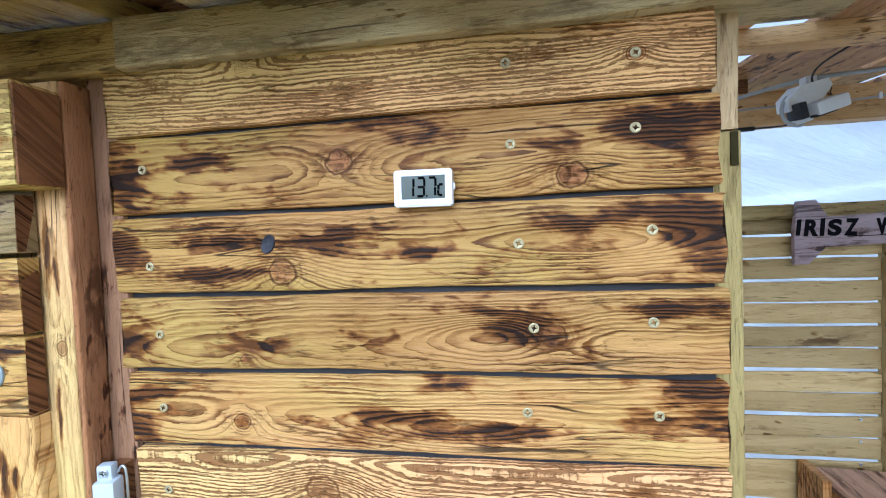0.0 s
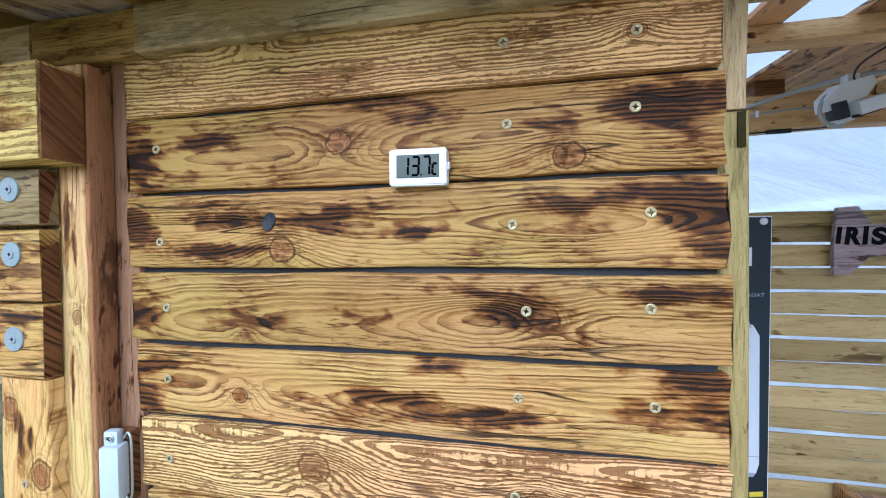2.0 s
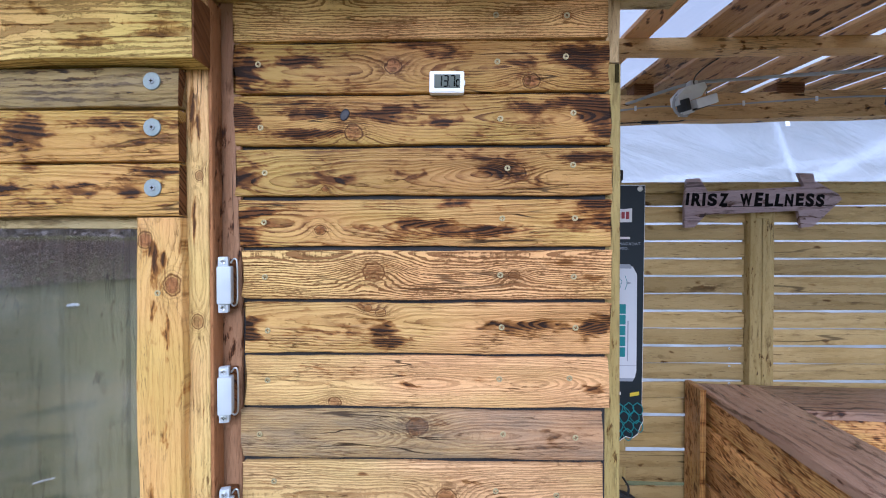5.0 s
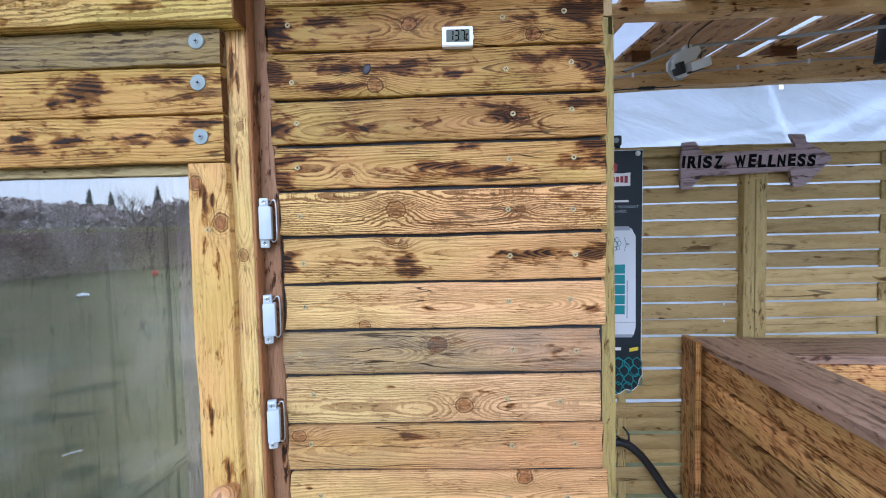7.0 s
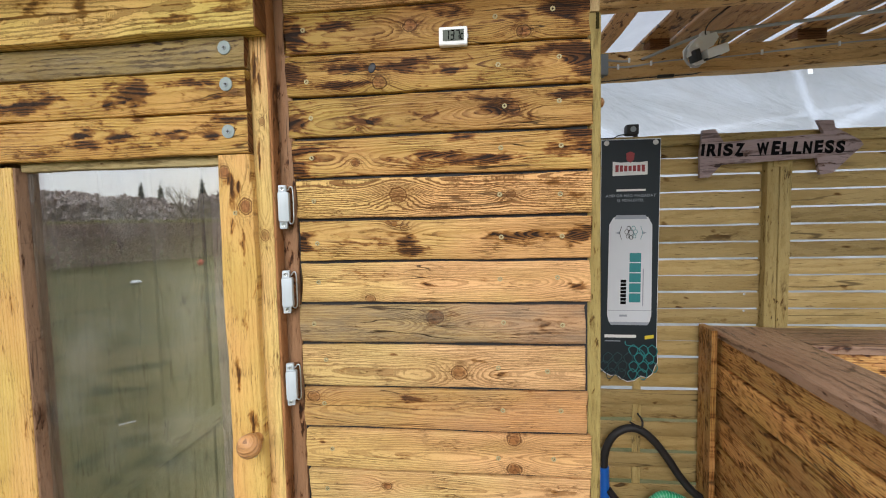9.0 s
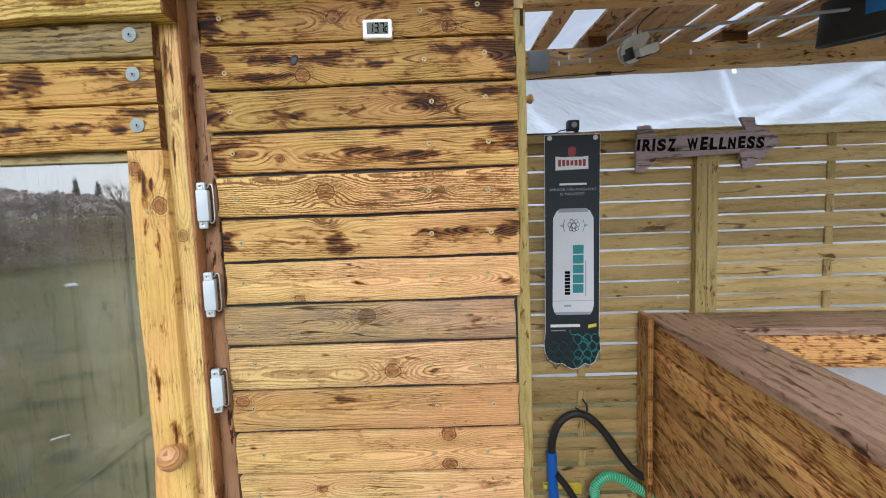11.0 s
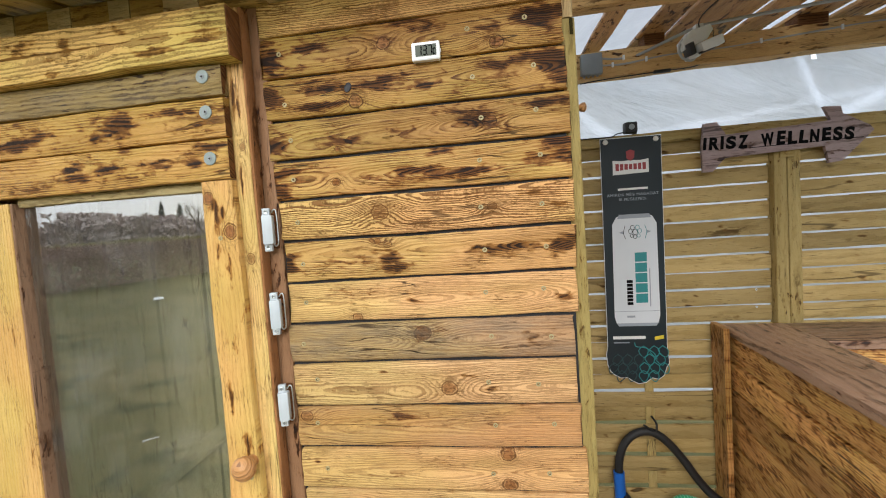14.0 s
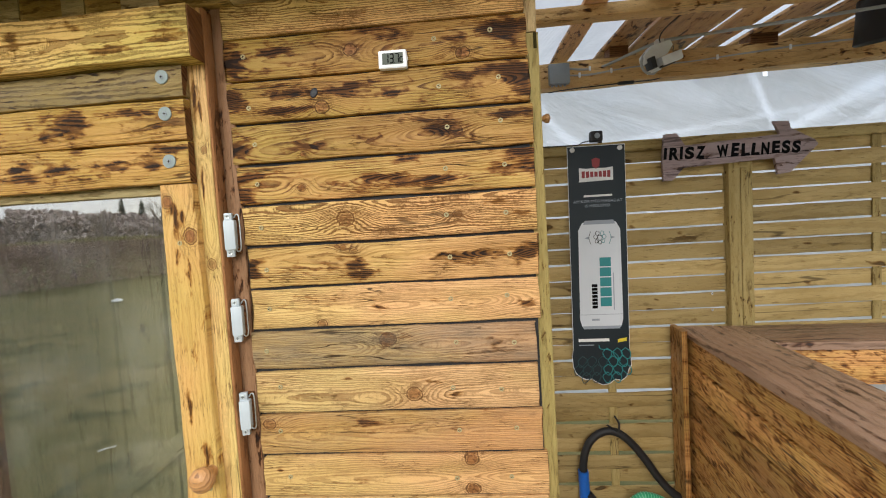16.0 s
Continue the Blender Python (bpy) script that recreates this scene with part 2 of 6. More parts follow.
def flamed(name, light, mid, dark, W=0.07, freq=250.0, burn=0.5, streak=0.6, knots=(), chars=(), eyes=(), sawn=0.0, gloss=0.4, coat=0.12, seed=0.0, grey=0.0, vary=0.0, centre=0.0, depth=0.012, slope=0.03, spec=0.16, licks=1.0, size=1.0, lean=0.10, ringed=1.0, warm=0.0):
    """Flat-sawn timber scorched by a flame. Grain along local x, width W along local z. Growth rings are cut at a shallow angle, so they
    arch along the middle and crowd at the edges. knots: (x, z, radius, tone); eyes: (x, z, half length, half height, lift); chars: (x, z, half length, half height, strength)."""
    t = Tree(name)
    _, x, y, z = t.local()
    rnd = t.random()
    sx = t.math("ADD", t.math("ADD", x, t.math("MULTIPLY", rnd, 37.0 if vary else 0.0)), seed)
    drift = t.math("MULTIPLY", t.math("SUBTRACT", t.math("FRACT", t.math("MULTIPLY", rnd, 7.13)), 0.5), W * 0.9 if vary else 0.0)
    n1 = t.noise(t.xyz(t.math("MULTIPLY", sx, 3.2 * size), t.math("MULTIPLY", y, 3.0), t.math("MULTIPLY", z, 12.0 * size)), 1.0, 2.0, 0.45)
    n2 = t.noise(t.xyz(t.math("MULTIPLY", sx, 16.0 * size), y, t.math("MULTIPLY", z, 60.0 * size)), 1.0, 3.0, 0.55)
    zz = t.math("SUBTRACT", t.math("SUBTRACT", z, drift), centre)
    zz = t.math("ADD", zz, t.math("ADD", t.math("MULTIPLY", t.math("SUBTRACT", n1, 0.5), 0.019 / size), t.math("MULTIPLY", t.math("SUBTRACT", n2, 0.5), 0.007 / size)))
    dip = t.noise(t.xyz(t.math("MULTIPLY", sx, 4.0 * size), 3.0, 1.0), 1.0, 2.0)
    dd = t.math("ADD", t.math("ADD", t.math("MULTIPLY", x, slope), depth), t.math("MULTIPLY", t.math("SUBTRACT", dip, 0.5), 0.016 / size))
    d = t.math("SQRT", t.math("ADD", t.math("POWER", zz, 2.0), t.math("POWER", dd, 2.0)))
    d = t.math("ADD", d, t.math("MULTIPLY", y, 0.7))
    coremask, ringmask, rough_spot = None, None, None
    for kx, kz, r, tone in knots:
        dx, dz = t.math("SUBTRACT", x, kx), t.math("SUBTRACT", z, kz)
        far = t.math("ADD", t.math("POWER", t.math("MULTIPLY", dx, 1 / (3.6 * r)), 2.0), t.math("POWER", t.math("MULTIPLY", dz, 1 / (2.0 * r)), 2.0))
        w = t.math("EXPONENT", t.math("MULTIPLY", far, -1.0))
        d = t.math("ADD", d, t.math("MULTIPLY", w, 1.5 * r))
        wob = t.math("MULTIPLY", t.math("SUBTRACT", t.noise(t.xyz(x, y, z), 110.0, 2.0), 0.5), 0.6)
        near = t.math("ADD", t.math("SQRT", t.math("ADD", t.math("POWER", t.math("MULTIPLY", dx, 0.85 / r), 2.0), t.math("POWER", t.math("MULTIPLY", dz, 1 / r), 2.0))), wob)
        core = t.math("MULTIPLY", t.smooth(near, 0.95, 0.7), min(1.0, tone + 0.35))
        rim = t.math("MULTIPLY", t.math("ADD", t.math("MULTIPLY", t.smooth(near, 1.25, 1.02), t.smooth(near, 0.82, 0.98)), t.math("MULTIPLY", t.smooth(near, 2.3, 1.3), t.math("MULTIPLY", t.math("SINE", t.math("MULTIPLY", near, 15.0)), 0.45))), 0.7, 0.0, True)
        coremask = core if coremask is None else t.math("MAXIMUM", coremask, core)
        ringmask = rim if ringmask is None else t.math("MAXIMUM", ringmask, rim)
        rough_spot = w if rough_spot is None else t.math("MAXIMUM", rough_spot, w)
    for ex, ez, a, b, lift in eyes:
        far = t.math("ADD", t.math("POWER", t.math("MULTIPLY", t.math("SUBTRACT", x, ex), 1 / a), 2.0), t.math("POWER", t.math("MULTIPLY", t.math("SUBTRACT", z, ez), 1 / b), 2.0))
        d = t.math("SUBTRACT", d, t.math("MULTIPLY", t.math("EXPONENT", t.math("MULTIPLY", far, -1.0)), lift))
    phase = t.math("ADD", t.math("MULTIPLY", d, freq), t.math("MULTIPLY", t.noise(t.xyz(t.math("MULTIPLY", sx, 70.0 * size), y, t.math("MULTIPLY", z, 300.0 * size)), 1.0, 3.0, 0.6), 0.55))
    phase = t.math("ADD", phase, t.math("MULTIPLY", t.noise(t.xyz(t.math("MULTIPLY", d, freq * 0.33), seed, t.math("MULTIPLY", sx, 0.8)), 1.0, 2.0), 2.4))
    f = t.math("FRACT", phase)
    late = t.math("MULTIPLY", t.smooth(f, 0.28, 0.88), t.smooth(f, 1.0, 0.93))
    # every ring has its own strength, which fades in and out along the board
    own = t.noise(t.xyz(t.math("MULTIPLY", t.math("FLOOR", phase), 3.71), t.math("MULTIPLY", sx, 9.0 * size), 2.0), 1.0, 3.0, 0.6)
    fibre = t.noise(t.xyz(t.math("MULTIPLY", sx, 40.0), y, t.math("MULTIPLY", z, 1000.0)), 1.0, 4.0, 0.7)
    tone = t.noise(t.xyz(t.math("MULTIPLY", sx, 5.0 * size), y, t.math("MULTIPLY", z, 20.0 * size)), 1.0, 3.0)
    hue = t.math("ADD", t.noise(t.xyz(t.math("MULTIPLY", sx, 3.1), t.math("MULTIPLY", y, 2.0), t.math("MULTIPLY", z, 9.0)), 1.0, 2.0), t.math("MULTIPLY", x, warm))
    slant = t.math("ADD", z, t.math("MULTIPLY", sx, lean))
    b1 = t.noise(t.xyz(t.math("MULTIPLY", sx, 11.0 * size), y, t.math("MULTIPLY", z, 38.0 * size)), 1.0, 2.0, 0.5)
    b2 = t.noise(t.xyz(t.math("MULTIPLY", sx, 36.0 * size), y, t.math("MULTIPLY", slant, 95.0 * size)), 1.0, 3.0, 0.55, 0.5)
    heat = t.math("ADD", t.math("MULTIPLY", b1, 0.42), t.math("MULTIPLY", b2, 0.58 * licks))
    for cx, cz, a, b, k in chars:
        far = t.math("ADD", t.math("POWER", t.math("MULTIPLY", t.math("SUBTRACT", x, cx), 1 / (1.25 * a)), 2.0), t.math("POWER", t.math("MULTIPLY", t.math("SUBTRACT", z, cz), 1 / (1.25 * b)), 2.0))
        wv = t.math("EXPONENT", t.math("MULTIPLY", far, -1.0))
        heat = t.math("ADD", heat, t.math("MULTIPLY", wv, 0.29 * k))
    burnt = t.smooth(heat, 0.59 - 0.15 * burn, 0.87 - 0.17 * burn)
    col = t.mix(t.smooth(tone, 0.3, 0.7, 0.0, 0.5), light, mid)
    col = t.mix(1.0, col, t.mix(t.smooth(hue, 0.35, 0.65), (0.98, 1.03, 0.86), (1.06, 0.96, 0.95)), "MULTIPLY")
    brown = tuple(a * k for a, k in zip(mid, (0.31, 0.22, 0.16)))
    amber = tuple(a * k for a, k in zip(mid, (0.70, 0.55, 0.37)))
    col = t.mix(t.math("MULTIPLY", late, t.smooth(own, 0.3, 0.6, 0.1 * ringed, 0.5 * ringed)), col, amber)
    stripe = t.math("MULTIPLY", late, t.smooth(t.math("ADD", own, t.math("MULTIPLY", t.math("SUBTRACT", b1, 0.5), 0.9)), 0.64 - 0.24 * streak, 0.80 - 0.22 * streak))
    col = t.mix(t.math("MULTIPLY", stripe, 0.9 * ringed), col, brown)
    col = t.mix(t.smooth(fibre, 0.5, 0.72, 0.0, 0.75), col, amber)
    col = t.mix(t.smooth(fibre, 0.46, 0.25, 0.0, 0.25), col, light)
    c = t.math("MULTIPLY", burnt, t.math("ADD", 0.62, t.math("MULTIPLY", late, 0.62)))
    c = t.math("ADD", c, t.math("MULTIPLY", t.math("MULTIPLY", t.math("SUBTRACT", fibre, 0.5), burnt), 0.5))
    col = t.mix(t.smooth(c, 0.02, 0.40, 0.0, 0.9), col, amber)
    col = t.mix(t.smooth(c, 0.26, 0.62, 0.0, 0.93), col, brown)
    col = t.mix(t.smooth(c, 0.55, 0.95, 0.0, 0.92), col, dark)
    pores = t.noise(t.xyz(t.math("MULTIPLY", sx, 60.0), y, t.math("MULTIPLY", z, 420.0)), 1.0, 4.0, 0.65, 0.3)
    gate = t.smooth(t.noise(t.xyz(t.math("MULTIPLY", sx, 11.0), y, t.math("MULTIPLY", z, 30.0)), 1.0, 2.0), 0.45, 0.65)
    if rough_spot is not None:
        gate = t.math("MAXIMUM", gate, rough_spot)
    pit = t.math("MULTIPLY", t.smooth(pores, 0.54, 0.64), gate)
    col = t.mix(t.math("MULTIPLY", pit, 0.8), col, brown)
    if coremask is not None:
        col = t.mix(ringmask, col, brown)
        swirl = t.noise(t.xyz(x, y, z), 120.0, 3.0, 0.55, 0.8)
        heart = amber if max(k[3] for k in knots) > 0.85 else (0.36, 0.155, 0.052)
        col = t.mix(coremask, col, t.mix(t.smooth(swirl, 0.30, 0.62), tuple(0.9 * v for v in brown), heart))
    if grey:
        wz = t.noise(t.xyz(t.math("MULTIPLY", sx, 9.0), y, t.math("MULTIPLY", z, 40.0)), 1.0, 5.0, 0.7)
        col = t.mix(t.smooth(wz, 0.35, 0.7, 0.0, grey), col, (0.2, 0.165, 0.12))
    ck = t.noise(t.xyz(t.math("MULTIPLY", sx, 1.7), y, t.math("MULTIPLY", zz, 34.0)), 1.0, 2.0)
    open_at = t.smooth(t.noise(t.xyz(t.math("MULTIPLY", sx, 3.0), y, 7.0), 1.0, 2.0), 0.5, 0.58)
    check = t.math("MULTIPLY", t.smooth(t.math("ABSOLUTE", t.math("SUBTRACT", ck, 0.5)), 0.008, 0.002), open_at)
    col = t.mix(t.math("MULTIPLY", check, 0.85), col, dark)
    height = t.math("ADD", t.math("MULTIPLY", late, 0.9), t.math("MULTIPLY", fibre, 0.4))
    height = t.math("ADD", height, t.math("MULTIPLY", t.noise(t.xyz(x, y, z), 60.0, 3.0), 0.5))
    height = t.math("SUBTRACT", t.math("SUBTRACT", height, t.math("MULTIPLY", check, 1.5)), pit)
    if sawn:
        # torn fibres left by the saw, broken across the rings
        comb = t.noise(t.xyz(t.math("MULTIPLY", sx, 170.0), y, t.math("MULTIPLY", d, 420.0)), 1.0, 4.0, 0.72)
        rip = t.noise(t.xyz(t.math("MULTIPLY", sx, 13.0), y, t.math("MULTIPLY", z, 60.0)), 1.0, 3.0)
        torn = t.smooth(t.math("ADD", t.math("ADD", t.math("MULTIPLY", late, 0.34), t.math("MULTIPLY", comb, 1.0)), t.math("MULTIPLY", t.math("SUBTRACT", rip, 0.5), 0.8)), 0.585, 0.76)
        col = t.mix(t.math("MULTIPLY", torn, 0.85 * sawn), col, brown)
        height = t.math("SUBTRACT", height, t.math("MULTIPLY", torn, 1.8 * sawn))
    if vary:
        bright = t.math("ADD", 1.0 - vary / 2, t.math("MULTIPLY", rnd, vary))
        col = t.mix(1.0, col, t.xyz(bright, bright, bright), "MULTIPLY")
    t.bump(height, 0.9, 0.0013)
    rough = t.math("ADD", gloss + 0.2 * sawn, t.math("MULTIPLY", t.math("SUBTRACT", fibre, 0.5), 0.35))
    rough = t.math("ADD", rough, t.math("MULTIPLY", burnt, 0.3))
    return t.set(color=col, rough=rough, coat=0.35 * coat * (1 - 0.6 * sawn), coat_rough=0.3, spec=spec)


def plain(name, color, rough=0.5, metal=0.0, grain=60.0, amount=0.12, bump=0.15, coat=0.0, spec=0.5):
    """Paint, plastic or metal with slight soiling."""
    t = Tree(name)
    co, *_ = t.local()
    n = t.noise(co, grain, 4.0)
    m = t.noise(co, grain * 0.12, 3.0)
    col = t.mix(t.smooth(n, 0.4, 0.75, 0.0, amount), color, tuple(0.6 * c for c in color))
    col = t.mix(t.smooth(m, 0.45, 0.7, 0.0, amount), col, tuple(0.75 * c for c in color))
    t.bump(n, bump, 0.0006)
    return t.set(color=col, rough=t.smooth(m, 0.3, 0.7, rough - 0.08, rough + 0.1), metal=metal, coat=coat, spec=spec)


PALE, TAN, CHAR = (0.60, 0.405, 0.165), (0.385, 0.215, 0.068), (0.012, 0.007, 0.005)
M_FRAME = flamed("honey_pine", (0.68, 0.46, 0.17), (0.54, 0.32, 0.095), (0.26, 0.105, 0.022), W=0.1, burn=0.35, streak=0.3, freq=130.0, ringed=0.3, vary=0.15, lean=0.05)
M_PALEJAMB = flamed("weathered_pale_pine", (0.74, 0.60, 0.34), (0.60, 0.45, 0.21), (0.16, 0.08, 0.025), W=0.16, burn=0.3, streak=0.35, freq=130.0, ringed=0.3, sawn=0.25, vary=0.1, lean=0.05)
M_BEAM = flamed("yellow_beam", (0.70, 0.52, 0.18), (0.54, 0.36, 0.10), (0.04, 0.025, 0.01), W=0.084, burn=0.35, streak=0.3, ringed=0.3, freq=180.0, sawn=0.6, gloss=0.5,
              chars=[(0.42, 0.003, 0.30, 0.0016, 1.0), (0.10, 0.001, 0.25, 0.0014, 0.9), (0.40, 0.016, 0.03, 0.012, 0.8), (0.488, 0.014, 0.012, 0.014, 0.9), (0.66, -0.022, 0.035, 0.008, 0.75), (0.463, -0.034, 0.04, 0.006, 0.7), (0.76, -0.010, 0.03, 0.010, 0.7), (0.6, 0.02, 0.02, 0.006, 0.6)])
M_GREYWOOD = wood("weathered_lath", (0.32, 0.235, 0.09), (0.20, 0.13, 0.045), CHAR, burn=0.45, streak=0.8, lines=90, grey=0.4)
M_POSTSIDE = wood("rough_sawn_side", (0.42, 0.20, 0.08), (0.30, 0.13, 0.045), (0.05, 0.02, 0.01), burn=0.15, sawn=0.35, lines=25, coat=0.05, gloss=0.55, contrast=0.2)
M_BEAMEND = wood("red_brown_beam_end", (0.34, 0.155, 0.06), (0.25, 0.105, 0.04), (0.05, 0.02, 0.01), burn=0.1, lines=25, rings=8, sawn=0.3, coat=0.1, gloss=0.5)
# two header tones: amber paints the shaded lengths, pale the lit ones
M_HDRSHADE = wood("shaded_header", (0.52, 0.36, 0.11), (0.38, 0.23, 0.055), (0.03, 0.02, 0.01), burn=0.35, lines=60, sawn=0.3)
M_LITHDR_BEAD = wood("lit_header_pale_bead", (0.70, 0.58, 0.30), (0.56, 0.43, 0.19), (0.05, 0.04, 0.02), burn=0.2, lines=50, grey=0.25, sawn=0.3)
M_ENDGRAIN = wood("dark_end_grain", (0.26, 0.115, 0.042), (0.17, 0.07, 0.025), (0.03, 0.012, 0.006), burn=0.3, sawn=0.7, coat=0.1, gloss=0.5)
M_RECESS = wood("bare_batten", (0.34, 0.19, 0.10), (0.25, 0.125, 0.06), (0.02, 0.01, 0.008), burn=0.35, lines=30, contrast=0.3, streak=0.35, gloss=0.5)
M_REBATE = wood("greyish_rebate", (0.29, 0.175, 0.105), (0.21, 0.12, 0.068), (0.04, 0.02, 0.015), burn=0.15, lines=30, contrast=0.4, gloss=0.55, coat=0.0)
M_GREEN = wood("green_treated_pine", (0.36, 0.28, 0.10), (0.27, 0.19, 0.06), (0.1, 0.07, 0.02), burn=0.1, lines=50, contrast=0.4, gloss=0.5, coat=0.05)
M_LIGHTBAT = wood("pale_batten", (0.62, 0.46, 0.24), (0.48, 0.32, 0.14), (0.1, 0.06, 0.02), burn=0.05, lines=60, gloss=0.5, coat=0.05)
M_FENCE = wood("treated_fence_slat", (0.47, 0.345, 0.15), (0.31, 0.212, 0.075), (0.10, 0.07, 0.03), burn=0.1, streak=0.25, size=0.4, soft=1.0, rings=7, lines=50, gloss=0.6, coat=0.0, vary=0.45, contrast=0.6, spec=0.15)
M_FPOST = wood("treated_fence_frame", (0.46, 0.35, 0.145), (0.34, 0.24, 0.08), (0.1, 0.07, 0.03), burn=0.12, lines=40, gloss=0.6, coat=0.0, spec=0.15)
M_TUB = flamed("brown_stained_scorched_board", (0.64, 0.375, 0.135), (0.41, 0.20, 0.06), (0.014, 0.007, 0.004), W=0.1, burn=1.0, streak=0.6, freq=140.0, size=0.9, gloss=0.4, coat=0.25, spec=0.22, vary=0.7, lean=0.25)
M_RIM = wood("wet_brown_rim_board", (0.40, 0.25, 0.165), (0.25, 0.14, 0.085), (0.03, 0.015, 0.01), burn=0.6, streak=0.75, rings=5, lines=60, size=0.5, soft=0.6, gloss=0.3, coat=0.4, vary=0.3)
M_ROOF = wood("roof_slat", (0.62, 0.36, 0.15), (0.43, 0.215, 0.078), (0.03, 0.015, 0.008), burn=0.75, soft=0.7, rings=4, lines=40, size=0.6, gloss=0.5, coat=0.1, vary=0.5)
M_CEIL = wood("olive_ceiling_slat", (0.56, 0.42, 0.11), (0.42, 0.29, 0.06), (0.04, 0.025, 0.01), burn=0.4, soft=0.6, rings=4, lines=40, size=0.6, gloss=0.6, coat=0.0, spec=0.08, vary=0.3)
M_RBEAM = wood("roof_beam", (0.68, 0.44, 0.19), (0.50, 0.285, 0.10), (0.04, 0.02, 0.01), burn=0.5, soft=0.6, rings=4, lines=35, size=0.8, gloss=0.48, coat=0.1)
M_SIGN = wood("purple_brown_sign_board", (0.44, 0.34, 0.335), (0.31, 0.225, 0.22), (0.05, 0.03, 0.03), burn=0.25, lines=70, size=0.5, gloss=0.35, coat=0.35)
M_INNER = wood("dim_inner_boards", (0.56, 0.46, 0.27), (0.43, 0.34, 0.18), (0.04, 0.03, 0.02), burn=0.15, lines=30, gloss=0.6, coat=0.0)
M_DECK = wood("deck_board", (0.52, 0.42, 0.29), (0.40, 0.30, 0.19), CHAR, burn=0.1, lines=40, grey=0.3, gloss=0.6, coat=0.0)
M_KNOB = wood("turned_knob_wood", (0.52, 0.27, 0.10), (0.36, 0.16, 0.05), (0.1, 0.04, 0.02), burn=0.0, lines=150, rings=1, contrast=0.35, coat=0.4, gloss=0.35, spec=0.35)
M_SLOTSHADE = plain("dark_slot_shade", (0.035, 0.028, 0.008), 0.8, grain=200, amount=0.4, spec=0.1)
M_FOIL = plain("blue_black_membrane", (0.015, 0.016, 0.018), 0.65, grain=90, amount=0.8)
M_HOLE = plain("knot_hole_shade", (0.020, 0.020, 0.026), 0.45, grain=260, amount=1.0, bump=0.8, spec=0.4)
M_WHITE = plain("white_plastic", (0.84, 0.86, 0.87), 0.38, amount=0.06)
M_LCD = plain("lcd_glass", (0.125, 0.14, 0.12), 0.5, amount=0.05, spec=0.15)
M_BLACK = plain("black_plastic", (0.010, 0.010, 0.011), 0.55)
M_SEG = plain("lcd_segment", (0.003, 0.003, 0.003), 0.85, amount=0.0, spec=0.03)
M_STEEL = plain("zinc_steel", (0.56, 0.6, 0.6), 0.32, 0.9, grain=200)
M_WASHER = plain("dull_zinc", (0.27, 0.32, 0.31), 0.6, 0.2, grain=300, amount=0.3)
M_CATCH = plain("bluish_white_plastic", (0.50, 0.555, 0.585), 0.42, amount=0.1)
M_SCREWSHADE = plain("screw_recess_shade", (0.03, 0.025, 0.015), 0.6)
M_BRASS = plain("yellow_zinc_screw", (0.42, 0.36, 0.19), 0.45, 0.4, grain=400)
M_GREYBOX = plain("grey_plastic", (0.26, 0.29, 0.31), 0.5)
M_LGREY = plain("light_grey_plastic", (0.74, 0.76, 0.75), 0.42)
M_CABLE = plain("grey_cable", (0.36, 0.37, 0.36), 0.5)
M_BLUE = plain("blue_plastic", (0.01, 0.12, 0.5), 0.38)
M_BLUE2 = plain("blue_label", (0.01, 0.16, 0.5), 0.4)
M_GREENHOSE = plain("green_hose", (0.03, 0.34, 0.16), 0.38)
M_HOSERIB = plain("pale_green_rib", (0.25, 0.6, 0.4), 0.4)
M_YELLOW = plain("yellow_plastic", (0.62, 0.5, 0.03), 0.5)
M_NAVY = plain("slate_print", (0.014, 0.022, 0.027), 0.42, amount=0.1, grain=30, spec=0.3)
M_CAN = plain("silver_print", (0.60, 0.63, 0.66), 0.4, amount=0.08, grain=14)
M_CANSH = plain("grey_print", (0.28, 0.31, 0.35), 0.4)
M_TEAL = plain("teal_print", (0.02, 0.22, 0.23), 0.45)
M_DIMTEAL = plain("dim_teal_print", (0.012, 0.05, 0.056), 0.45)
M_RED = plain("red_print", (0.28, 0.03, 0.035), 0.45)
M_INK = plain("dark_print", (0.006, 0.006, 0.007), 0.85, spec=0.05)
M_PWHITE = plain("white_print", (0.72, 0.72, 0.7), 0.45)
M_EDGE = plain("white_board_edge", (0.7, 0.72, 0.74), 0.5)
M_WATER = plain("pale_blue_cover", (0.58, 0.74, 0.86), 0.3, amount=0.1, grain=8)


# ---- building helpers ----
PLACE = {}
UPRIGHT = Matrix.Rotation(radians(90), 4, "Y")     # local x up
ALONG_Y = Matrix.Rotation(radians(90), 4, "Z")     # local x along y


def at(x, y, z, turn=None):
    m = Matrix.Translation((x, y, z))
    return m @ turn if turn is not None else m


def thing(name, label, category, base=(0, 0, 0), group="", kind=""):
    ob = new(name)
    ob.empty_display_size = 0.1
    ob.matrix_basis = Matrix.Translation(base)
    PLACE[ob] = Matrix.Translation(base)
    return tagged(ob, label, category, group, kind)


def solid(name, mesh, material, m=None, label="", category="", kind="", group=""):
    """A top-level thing of one mesh."""
    ob = link(name, mesh, material)
    ob.matrix_basis = m if m is not None else Matrix.Identity(4)
    PLACE[ob] = ob.matrix_basis.copy()
    return tagged(ob, label, category, group, kind)


